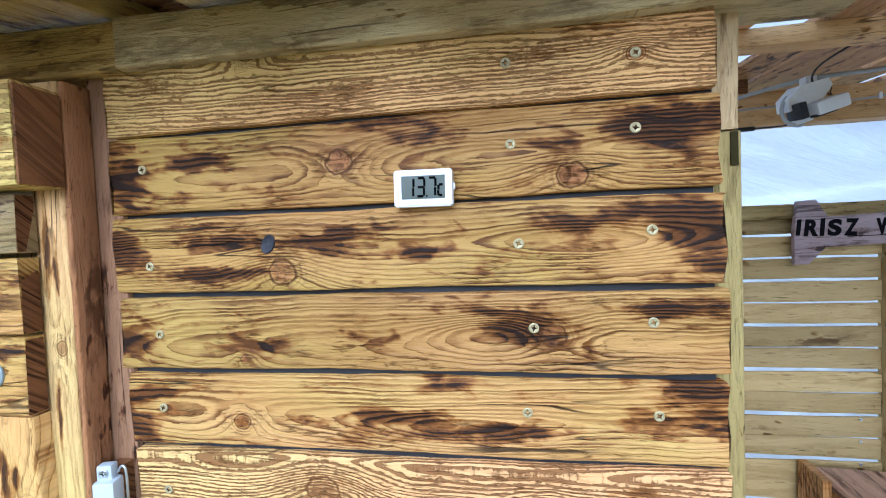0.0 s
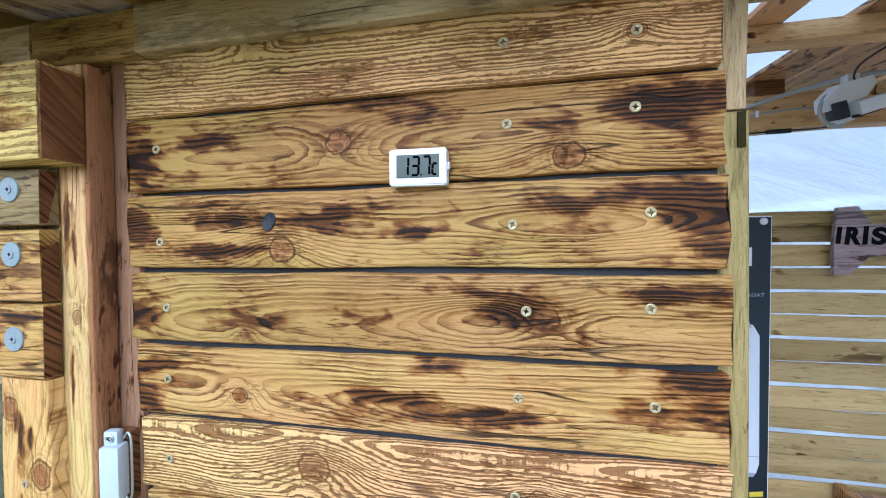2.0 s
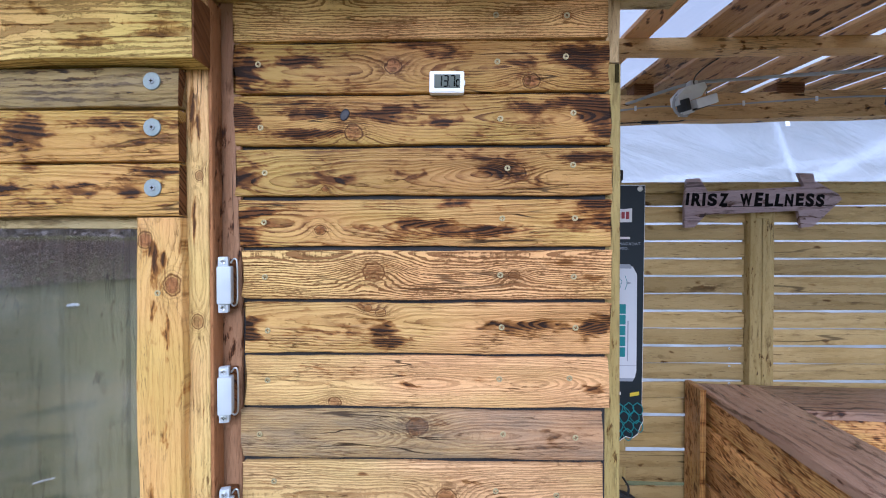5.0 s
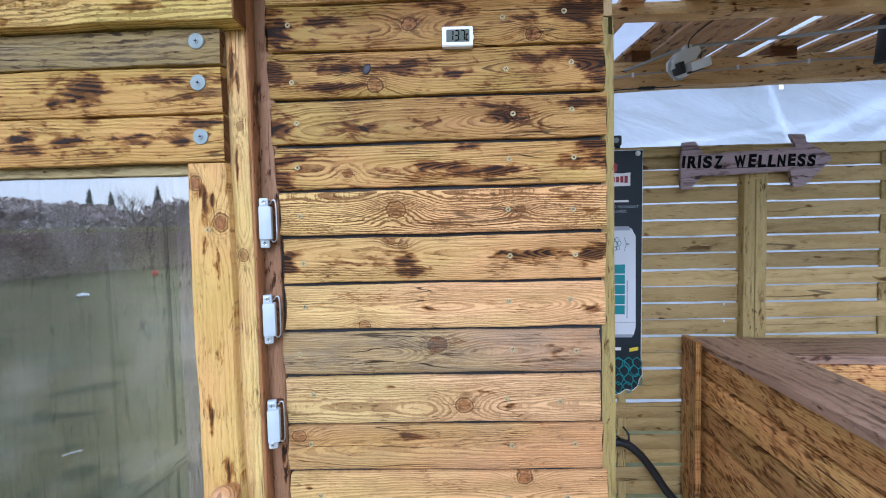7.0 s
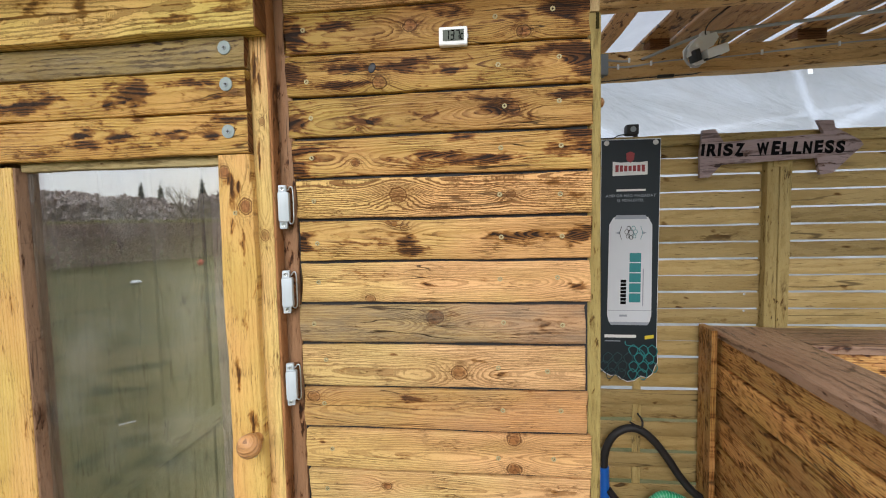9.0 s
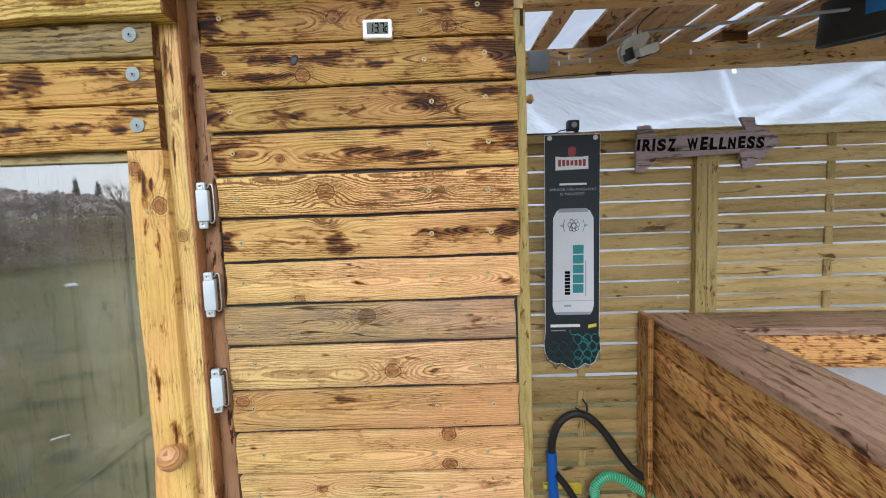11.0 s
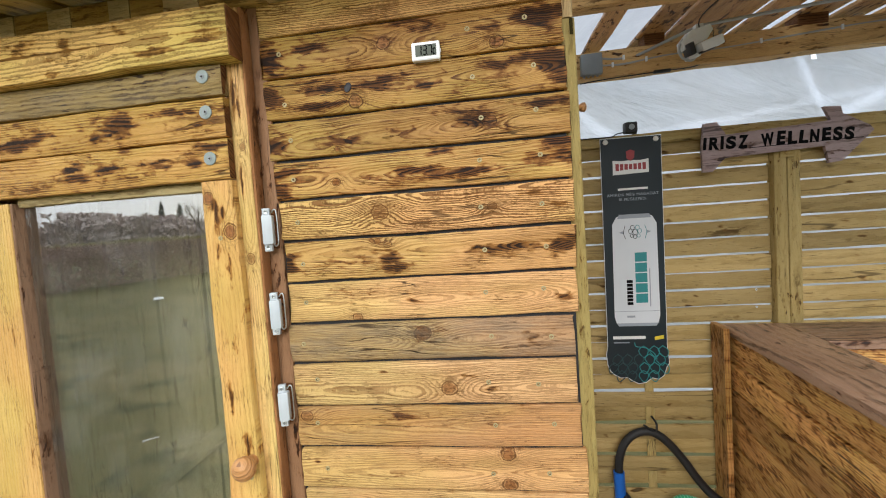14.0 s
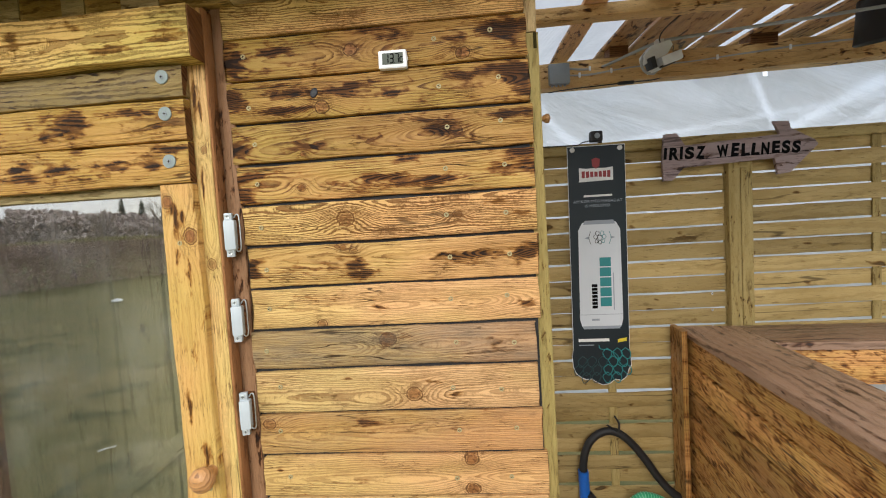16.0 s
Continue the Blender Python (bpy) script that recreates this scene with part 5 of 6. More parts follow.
# ---- hot tub surround ----
tub = thing("hot_tub", "square hot tub boxed in brown scorched boards with a wide rim", "hot tub", (1.6, 0.4, 0))
RIM = 0.958
part("rim_board", plank("rim_board", 1.90, 0.205, 0.026, 400, 20, 0.001), M_RIM, tub, at(0.9205, 0.335, RIM - 0.013, Matrix.Rotation(radians(90), 4, "Z") @ Matrix.Rotation(radians(-90), 4, "X")))
part("rim_board", plank("rim_board", 1.50, 0.235, 0.026, 401, 20, 0.001), M_RIM, tub, at(1.775, 1.1675, RIM - 0.013, Matrix.Rotation(radians(-90), 4, "X")))
part("rim_board", plank("rim_board", 1.50, 0.24, 0.026, 402, 20, 0.001), M_RIM, tub, at(1.80, -0.50, RIM - 0.013, Matrix.Rotation(radians(-90), 4, "X")))
part("rim_board", plank("rim_board", 1.94, 0.24, 0.026, 403, 20, 0.001), M_RIM, tub, at(2.67, 0.355, RIM - 0.013, Matrix.Rotation(radians(90), 4, "Z") @ Matrix.Rotation(radians(-90), 4, "X")))
for k in range(9):
    z = RIM - 0.028 - 0.051 - k * 0.1035
    part("side_board", plank("side_board", 1.93, 0.0935, 0.02, 410 + k, 16, 0.001), M_TUB, tub, at(0.842, 0.325, z, Matrix.Rotation(radians(-90), 4, "Z")))
    part("inner_board", plank("inner_board", 1.62, 0.100, 0.02, 430 + k, 12, 0.001), M_TUB, tub, at(1.85, 1.070, z)) if k < 4 else None
    part("inner_board", plank("inner_board", 1.6, 0.100, 0.02, 440 + k, 12, 0.001), M_TUB, tub, at(1.03, 0.25, z, Matrix.Rotation(radians(90), 4, "Z"))) if k < 4 else None
    part("front_board", plank("front_board", 1.9, 0.100, 0.02, 450 + k, 10, 0.001), M_TUB, tub, at(1.80, -0.63, z))
part("corner_board", plank("corner_board", 0.958, 0.112, 0.020, 461, 12, 0.001), M_TUB, tub, at(0.807, 1.268, 0.479, ALONG_Y @ UPRIGHT), "scorched upright corner board")
part("cover", box("cover", 1.58, 1.56, 0.03, 0.006), M_WATER, tub, at(1.84, 0.27, 0.805), "pale blue water surface")
part("basin", box("basin", 1.66, 1.60, 0.70, 0.01), M_WATER, tub, at(1.85, 0.25, 0.41))

# the tub stands slightly askew to the fence
pivot = Matrix.Translation((0.818, 1.285, 0))
tub.matrix_basis = pivot @ Matrix.Rotation(radians(-4.0), 4, "Z") @ pivot.inverted() @ tub.matrix_basis

# ---- banner ----
banner = thing("banner", "tall dark slate advertising board with a printed silver can", "banner", (0.53, FY - 0.02, 0.70))
BY = FY - 0.0235
out = [(-0.112, 0.485), (-0.112, -0.335), (-0.118, -0.365), (-0.114, -0.41), (-0.104, -0.435), (-0.088, -0.450), (-0.066, -0.462), (-0.040, -0.460), (-0.022, -0.474), (0.002, -0.486), (0.030, -0.480), (0.052, -0.462),
       (0.078, -0.468), (0.098, -0.452), (0.108, -0.420), (0.118, -0.405), (0.116, -0.375), (0.112, -0.335), (0.112, 0.485)]
bmx = at(0.533, BY, 1.203, Matrix.Rotation(radians(0.6), 4, "Y"))
banner_board = part("board", slab("board", out, 0.004), M_EDGE, banner, bmx)


def printed(name, me, mt, x, z, layer=1, label=""):
    return part(name, me, mt, banner_board, bmx @ at(x, -0.0022 - 0.0004 * layer, z), label)


printed("print", slab("print", [(x * 0.985, z * 0.994) for x, z in out], 0.0006), M_NAVY, 0, 0, 0, "dark slate print")
shoulder = [(-0.066, 0.207), (-0.082, 0.178), (-0.085, -0.185), (-0.078, -0.212), (0.078, -0.212), (0.085, -0.185), (0.082, 0.178), (0.066, 0.207), (0.05, 0.212), (-0.05, 0.212)]
printed("can", slab("can", shoulder, 0.0006), M_CAN, 0.004, -0.028, 1, "silver printed drinks can")
printed("can_rim", slab("can_rim", [(-0.062, -0.008), (0.062, -0.008), (0.056, 0.008), (-0.056, 0.008)], 0.0006), M_CANSH, 0.004, 0.180, 2)
printed("can_foot", slab("can_foot", [(-0.07, -0.006), (0.07, -0.006), (0.078, 0.006), (-0.078, 0.006)], 0.0006), M_CANSH, 0.004, -0.246, 2)
printed("dashes", slab("dashes", [(-0.083, -0.001), (0.083, -0.001), (0.083, 0.001), (-0.083, 0.001)], 0.0004), M_CANSH, 0.004, -0.193, 2)
# hop drawing on the can: rings of scales
for i, (x, z, r) in enumerate(((0.0, 0.0, 0.011), (-0.017, 0.004, 0.009), (0.017, 0.004, 0.009), (-0.009, 0.018, 0.009), (0.009, 0.018, 0.009), (0.0, -0.018, 0.008), (-0.013, -0.014, 0.007), (0.013, -0.014, 0.007))):
    pts = [(r * math.sin(a) * 0.8 + x, 0, r * math.cos(a) + z) for a in (0, 1.05, 2.1, 3.14, 4.2, 5.25, 6.28)]
    printed("hop_scale", tube("hop_scale", pts, 0.0013, 4, 2), M_INK if x < 0.005 else M_TEAL, 0.006, 0.118, 2)
for s in (-1, 1):
    printed("hop_arc", tube("hop_arc", [(s * 0.036, 0, 0.026), (s * 0.043, 0, 0.0), (s * 0.036, 0, -0.026)], 0.0012, 4, 4), M_TEAL if s > 0 else M_INK, 0.006, 0.118, 2)
    printed("hop_leaf", slab("hop_leaf", [(s * 0.044, 0.006), (s * 0.060, 0.0), (s * 0.044, -0.006)], 0.0004), M_CANSH, 0.006, 0.118, 2)
# names on the print stand as plain bars
printed("name_plate", slab("name_plate", [(-0.066, -0.030), (0.066, -0.026), (0.066, 0.026), (0.035, 0.022), (0.0, 0.024), (-0.035, 0.022), (-0.066, 0.026)], 0.0006), M_PWHITE, -0.002, 0.372, 1, "white name plate with red bar")
for k in range(7):
    h = 0.0135 - 0.0012 * (3 - abs(k - 3))
    printed("name_bar", slab("name_bar", [(-0.0062, -h), (0.0062, -h), (0.0062, h), (-0.0062, h)], 0.0004), M_RED, -0.0515 + 0.0165 * k, 0.371, 2)
printed("crest", slab("crest", [(-0.016, 0.020), (-0.014, -0.006), (0.0, -0.018), (0.014, -0.006), (0.016, 0.020), (0.0, 0.026)], 0.0006), M_RED, -0.002, 0.410, 3)
printed("name_bar", slab("name_bar", [(-0.052, -0.0045), (0.058, -0.0035), (0.058, 0.0045), (-0.052, 0.0035)], 0.0004), M_PWHITE, 0.0, 0.286, 1)
for words, z in (("AMIKOR MÉG MAGADAT", 0.264), ("IS MEGLEPED.", 0.246)):
    part("lettering", lettering("lettering", words, 0.0155, 0.0002), M_CANSH, banner_board, bmx @ at(0.002, -0.0030, z, FACING))
for k in range(5):
    printed("name_bar", slab("name_bar", [(-0.022, -0.017), (0.022, -0.017), (0.022, 0.019), (-0.022, 0.019)], 0.0004), M_TEAL, 0.024, -0.143 + k * 0.0405, 2)
for k in range(7):
    printed("name_bar", slab("name_bar", [(-0.011, -0.006), (0.011, -0.006), (0.011, 0.006), (-0.011, 0.006)], 0.0004), M_INK, -0.020, -0.162 + k * 0.0145, 2)
printed("name_bar", slab("name_bar", [(-0.002, -0.075), (0.002, -0.075), (0.002, 0.075), (-0.002, 0.075)], 0.0004), M_CANSH, 0.055, -0.10, 2)
printed("name_bar", slab("name_bar", [(-0.016, -0.004), (0.014, -0.004), (0.014, 0.004), (-0.016, 0.004)], 0.0004), M_CANSH, -0.018, -0.214, 2)
printed("name_bar", slab("name_bar", [(-0.072, -0.006), (0.05, -0.006), (0.05, 0.006), (-0.072, 0.006)], 0.0004), M_PWHITE, -0.018, -0.298, 1)
printed("name_bar", slab("name_bar", [(-0.03, -0.002), (0.03, -0.002), (0.03, 0.002), (-0.03, 0.002)], 0.0004), M_CANSH, -0.058, -0.318, 1)
printed("small_bar", slab("small_bar", [(-0.016, -0.012), (0.018, -0.006), (0.018, 0.008), (-0.016, 0.002)], 0.0004), M_YELLOW, 0.082, -0.298, 1)
# hop cone at the foot: rows of pointed scales under a curved stem
for row, (z, xs) in enumerate(((-0.352, (0.022, 0.062, 0.094)), (-0.384, (-0.075, -0.038, 0.004, 0.044, 0.082)), (-0.418, (-0.090, -0.056, -0.018, 0.024, 0.062, 0.096)), (-0.450, (-0.062, -0.022, 0.020, 0.058)))):
    for x in xs:
        tip = 0.35 * (x - 0.01)
        scale = [(x, 0, z + 0.020), (x - 0.017, 0, z + 0.004), (x - 0.012 + tip * 0.2, 0, z - 0.014), (x + tip * 0.35, 0, z - 0.026), (x + 0.014 + tip * 0.2, 0, z - 0.012), (x + 0.017, 0, z + 0.006), (x, 0, z + 0.020)]
        printed("hop_scale", tube("hop_scale", scale, 0.0019, 4, 3), M_DIMTEAL if x < 0.01 else M_TEAL, 0, 0, 1)
printed("hop_stem", tube("hop_stem", [(-0.010, 0, -0.318), (-0.004, 0, -0.334), (0.030, 0, -0.340), (0.060, 0, -0.360), (0.072, 0, -0.385)], 0.0022, 4, 5), M_TEAL, 0, 0, 1)
for sx in (-0.092, 0.092):
    part("button", lathe("button", [(0.010, 0.0), (0.010, 0.003), (0.007, 0.006), (0.001, 0.007)], 16), M_PWHITE, banner_board, bmx @ at(sx, -0.002, 0.470, FACING), "white fixing button")

# ---- arrow sign ----
sign = thing("arrow_sign", "purplish brown wooden arrow sign with black lettering", "sign", (1.07, FY - 0.04, 1.55))
SY = FY - 0.046
arrow = [(-0.290, -0.092), (-0.255, -0.092), (-0.212, -0.046), (0.118, -0.036), (0.130, -0.098), (0.172, -0.094), (0.274, 0.004), (0.262, 0.022), (0.178, 0.072), (0.172, 0.098), (0.118, 0.102), (0.140, 0.052), (-0.205, 0.038), (-0.235, 0.088), (-0.280, 0.085), (-0.290, 0.0)]
sgm = at(1.070, SY, 1.622, Matrix.Rotation(radians(-0.6), 4, "Y"))
sign_board = part("board", slab("board", arrow, 0.014), M_SIGN, sign, sgm)
lr = random.Random(21)
for word, x0, x1 in (("IRISZ", -0.290, -0.130), ("WELLNESS", -0.094, 0.212)):
    wide = [0.42 if c == "I" else 1.35 if c == "W" else 1.0 for c in word]
    step, cursor = (x1 - x0) / sum(wide), x0
    for c, w in zip(word, wide):
        me = lettering("letter", c, 0.060, 0.0006, 0.10, 0.0030)
        xs = [v.co.x for v in me.vertices]
        me.transform(Matrix.Diagonal((min(1.5, 0.86 * w * step / (max(xs) - min(xs))), 1.0 + lr.uniform(-0.06, 0.06), 1, 1)))
        part("letter", me, M_INK, sign_board, sgm @ at(cursor + w * step / 2, -0.0078, 0.003 - 0.02 * cursor + lr.uniform(-0.002, 0.002), Matrix.Rotation(radians(lr.uniform(-4, 4)), 4, "Y") @ FACING), "black painted letter" if c == "Z" else "")
        cursor += w * step
part("split", box("split", 0.40, 0.002, 0.0022, 0), M_INK, sign_board, sgm @ at(0.04, -0.0066, -0.018), "dark split line")
part("spacer", box("spacer", 0.05, 0.020, 0.08, 0.002), M_FPOST, sign, at(1.075, SY + 0.017, 1.60))

# ---- small lamp over the banner, boxes and cables on the beam ----
spot = thing("spotlight", "small black spotlight clipped on the fence top", "lamp", (0.54, FY, 1.698))
spot_head = part("head", box("head", 0.046, 0.040, 0.040, 0.006), M_BLACK, spot, at(0.541, FY - 0.02, 1.722))
part("lens", lathe("lens", [(0.010, 0.0), (0.011, 0.003), (0.006, 0.004)], 16), M_GREYBOX, spot_head, at(0.541, FY - 0.040, 1.722, FACING), "round grey lens")
part("bracket", box("bracket", 0.014, 0.02, 0.03, 0.002), M_BLACK, spot, at(0.560, FY - 0.005, 1.712))
part("cable", tube("cable", [(0.52, FY - 0.02, 1.708), (0.49, FY - 0.02, 1.703), (0.47, FY - 0.022, 1.694), (0.42, FY - 0.022, 1.694), (0.30, FY - 0.02, 1.696)], 0.0022, 6), M_BLACK, spot)

RBY = 1.315
junction = thing("junction_box", "grey plastic cable junction box on the roof beam", "junction box", (0.40, RBY, 1.92))
junction_case = part("case", box("case", 0.078, 0.04, 0.076, 0.005), M_GREYBOX, junction, at(0.400, RBY - 0.0205, 1.962))
for k in range(4):
    part("gland", box("gland", 0.008, 0.012, 0.008, 0.001), M_GREYBOX, junction_case, at(0.374 + 0.016 * k, RBY - 0.02, 1.922))

lamp = thing("flood_lamp", "light grey outdoor lamp unit with a black bracket", "lamp", (0.69, 1.10, 1.99))
LY = 1.10
lt = Matrix.Rotation(radians(-17), 4, "Y") @ Matrix.Rotation(radians(8), 4, "X")
hood = part("hood", slab("hood", [(-0.062, -0.030), (0.030, -0.022), (0.058, 0.004), (0.052, 0.026), (-0.018, 0.030), (-0.058, 0.004)], 0.055), M_LGREY, lamp, at(0.682, LY, 1.950, lt))
lamp_head = part("head", box("head", 0.082, 0.075, 0.036, 0.006), M_LGREY, lamp, at(0.722, LY - 0.018, 1.912, lt), "pale lamp head")
part("bracket", box("bracket", 0.020, 0.06, 0.046, 0.003), M_BLACK, lamp, at(0.651, LY - 0.022, 1.899, lt), "black side bracket")
part("sensor", box("sensor", 0.055, 0.05, 0.008, 0.003), M_BLACK, lamp_head, at(0.712, LY - 0.020, 1.890, lt))
part("foot", box("foot", 0.046, 0.04, 0.016, 0.004), M_LGREY, lamp, at(0.672, LY, 1.879, lt))
part("label", box("label", 0.030, 0.001, 0.012, 0), M_PWHITE, hood, at(0.662, LY - 0.029, 1.948, lt))
part("cable", tube("cable", [(0.655, LY, 1.955), (0.630, LY - 0.005, 1.940), (0.619, LY - 0.01, 1.905), (0.632, LY - 0.012, 1.874), (0.662, LY - 0.012, 1.862), (0.685, LY, 1.878)], 0.005, 8), M_CABLE, lamp)
part("wire", tube("wire", [(0.735, LY, 1.972), (0.752, LY, 1.968), (0.750, LY, 1.950), (0.765, LY, 1.930), (0.785, LY, 1.925)], 0.0016, 6), M_BLACK, lamp)
part("hanger", box("hanger", 0.03, 0.03, 0.05, 0.003), M_LGREY, lamp, at(0.700, LY + 0.01, 1.978))

middle = Matrix.Translation((0.690, 1.10, 1.915))
lamp.matrix_basis = middle @ Matrix.Diagonal((0.82, 0.82, 0.82, 1)) @ middle.inverted() @ lamp.matrix_basis

cable1 = solid("beam_cable", tube("beam_cable", [(0.435, RBY - 0.012, 1.985), (0.50, RBY - 0.012, 1.976), (0.57, RBY - 0.012, 1.982), (0.64, RBY - 0.08, 1.992), (0.70, RBY - 0.19, 1.986), (0.78, RBY - 0.215, 1.986), (0.95, RBY - 0.24, 1.988), (1.2, RBY - 0.30, 1.982), (1.6, RBY - 0.40, 1.976)], 0.0052, 8), M_CABLE, label="grey cable run from the junction box under the roof", category="cable")
cable2 = solid("beam_cable", tube("beam_cable", [(0.435, RBY - 0.010, 1.958), (0.52, RBY - 0.010, 1.955), (0.62, RBY - 0.010, 1.965), (0.70, RBY - 0.010, 1.970), (0.9, RBY - 0.010, 1.972), (1.1, RBY - 0.010, 1.985), (1.4, RBY - 0.010, 2.0), (1.9, RBY - 0.010, 2.0)], 0.0062, 8), M_CABLE, label="grey cable clipped along the roof beam", category="cable")
for x, z in ((0.48, 1.956), (0.52, 1.978), (0.60, 1.963), (0.99, 1.979), (1.25, 1.993)):
    solid("cable_clip", box("cable_clip", 0.008, 0.020, 0.018, 0.002), M_WHITE, at(x, RBY - 0.010, z), label="white plastic cable clip on the beam", category="clip", group="cable clips on the beam")
solid("thin_cable", tube("thin_cable", [(0.36, RBY - 0.004, 1.902), (0.45, RBY - 0.004, 1.909), (0.56, RBY - 0.004, 1.913), (0.66, RBY - 0.004, 1.916), (0.76, RBY - 0.006, 1.918), (0.80, RBY - 0.006, 1.93)], 0.0022, 6), M_BLACK, label="thin black cable along the beam's lower edge", category="cable")
solid("cable_plug", box("cable_plug", 0.06, 0.012, 0.012, 0.004), M_BLACK, at(0.655, RBY - 0.010, 1.914), label="black inline cable plug", category="plug")
solid("roof_wire", tube("roof_wire", [(0.755, 0.98, 2.034), (0.715, 1.02, 2.015), (0.690, 1.06, 1.995), (0.688, 1.08, 1.975), (0.705, 1.09, 1.960), (0.728, 1.10, 1.957)], 0.0022, 6), M_BLACK, label="looped black wire hanging from the roof slats", category="wire")

# ---- hanging bucket ----
LEAN = Vector((0, 0, 1)).rotation_difference(Vector((-0.144, -0.150, 0.978))).to_matrix().to_4x4()
pot = thing("hanging_bucket", "black tapered bucket with a blue label hung under the roof", "bucket", (1.40, 1.05, 1.90))
shell = part("shell", lathe("shell", [(0.02, 0.010), (0.120, 0.010), (0.126, 0.0), (0.130, 0.004), (0.127, 0.02), (0.117, 0.135), (0.02, 0.137)], 40), M_BLACK, pot, at(1.425, 1.05, 1.915, LEAN))
lab = bmesh.new()
rows = []
for h, r in ((0.062, 0.1248), (0.132, 0.1185)):
    rows.append([lab.verts.new((r * math.sin(a), -r * math.cos(a), h)) for a in [radians(-47 + 6 * k) for k in range(13)]])
for k in range(12):
    lab.faces.new((rows[0][k], rows[0][k + 1], rows[1][k + 1], rows[1][k]))
part("label", lab, M_BLUE2, shell, at(1.425, 1.05, 1.915, LEAN), "bright blue label")
part("hook", tube("hook", [(1.407, 1.03, 2.03), (1.407, 1.03, 2.10)], 0.004, 6), M_STEEL, pot)

# ---- hoses in the corner by the fence ----
HY = FY - 0.055
solid("black_hose", tube("black_hose", [(0.430, HY, 0.335), (0.436, HY, 0.40), (0.462, HY, 0.462), (0.508, HY, 0.498), (0.560, HY, 0.500), (0.61, HY - 0.005, 0.468), (0.665, HY - 0.01, 0.40), (0.72, HY - 0.02, 0.315), (0.775, HY - 0.03, 0.255), (0.84, HY - 0.03, 0.225), (0.90, HY - 0.02, 0.215)], 0.0155, 12), M_BLACK, at(0, 0, 0.036), label="thick black hose looped up the fence", category="hose")
solid("blue_hose", tube("blue_hose", [(0.430, HY, 0.376), (0.433, HY, 0.25), (0.44, HY, 0.12), (0.445, HY, 0.02)], 0.021, 12), M_BLUE, label="bright blue hose sleeve standing on the deck", category="hose")
solid("lower_black_hose", tube("lower_black_hose", [(0.445, HY - 0.01, 0.286), (0.49, HY - 0.015, 0.226), (0.54, HY - 0.02, 0.14), (0.58, HY - 0.02, 0.06), (0.6, HY - 0.02, 0.012)], 0.014, 10), M_BLACK, label="second black hose running down behind the pump", category="hose")
rib = thing("green_hose", "ribbed green suction hose with pale spiral", "hose", (0.7, HY, 0.1))
gp = [Vector(p) + Vector((0, 0, 0.034)) for p in [(0.595, HY - 0.04, 0.165), (0.60, HY - 0.04, 0.215), (0.645, HY - 0.04, 0.255), (0.71, HY - 0.04, 0.240), (0.77, HY - 0.04, 0.200), (0.83, HY - 0.04, 0.165), (0.885, HY - 0.03, 0.145)]]
part("body", tube("body", gp, 0.0185, 12, 10), M_GREENHOSE, rib)
for i, p in enumerate(curve_points(gp, 7)[1:-1]):
    ps = curve_points(gp, 7)
    d = (ps[i + 2] - ps[i]).normalized()
    ringm = Matrix.Translation(p) @ d.to_track_quat("Z", "Y").to_matrix().to_4x4()
    part("rib", lathe("rib", [(0.0175, -0.0012), (0.0205, -0.0008), (0.0205, 0.0008), (0.0175, 0.0012)], 12), M_HOSERIB, rib, ringm)
pump = thing("pump", "small blue pump with black fittings by the fence", "pump", (0.58, HY - 0.03, 0.0))
part("body", lathe("body", [(0.05, 0.0), (0.055, 0.01), (0.050, 0.11), (0.04, 0.154), (0.02, 0.170)], 20), M_BLUE, pump, at(0.585, HY - 0.04, 0.0))
part("coupling", lathe("coupling", [(0.022, 0.0), (0.024, 0.008), (0.022, 0.03), (0.018, 0.034)], 16), M_BLACK, pump, at(0.592, HY - 0.04, 0.166))
part("handle", tube("handle", [(0.56, HY - 0.05, 0.165), (0.58, HY - 0.06, 0.189), (0.66, HY - 0.07, 0.180)], 0.003, 6), M_BLACK, pump)
solid("cable_tie", tube("cable_tie", [(0.53, HY, 0.566), (0.566, HY - 0.018, 0.548), (0.574, HY - 0.014, 0.576), (0.571, HY + 0.03, 0.586)], 0.004, 6), M_BLACK, label="black cable tie holding the hose", category="cable tie")
for x, w in ((0.45, 0.15), (0.53, 0.09), (0.80, 0.06)):
    solid("yellow_clip", box("yellow_clip", w * 0.7, 0.02, 0.022 if w > 0.1 else 0.04, 0.003), M_YELLOW, at(x, FY - 0.022, 0.205 if w > 0.1 else 0.19), label="yellow plastic clip on the fence foot", category="clip", group="yellow clips")

# ---- garden across the lawn, mirrored in the pane ----
def bark():
    t = Tree("grey_bark")
    co, *_ = t.local()
    n = t.noise(co, 9.0, 4.0)
    t.bump(n, 0.5, 0.02)
    return t.set(color=t.mix(n, (0.22, 0.18, 0.15), (0.32, 0.27, 0.23)), rough=0.9)


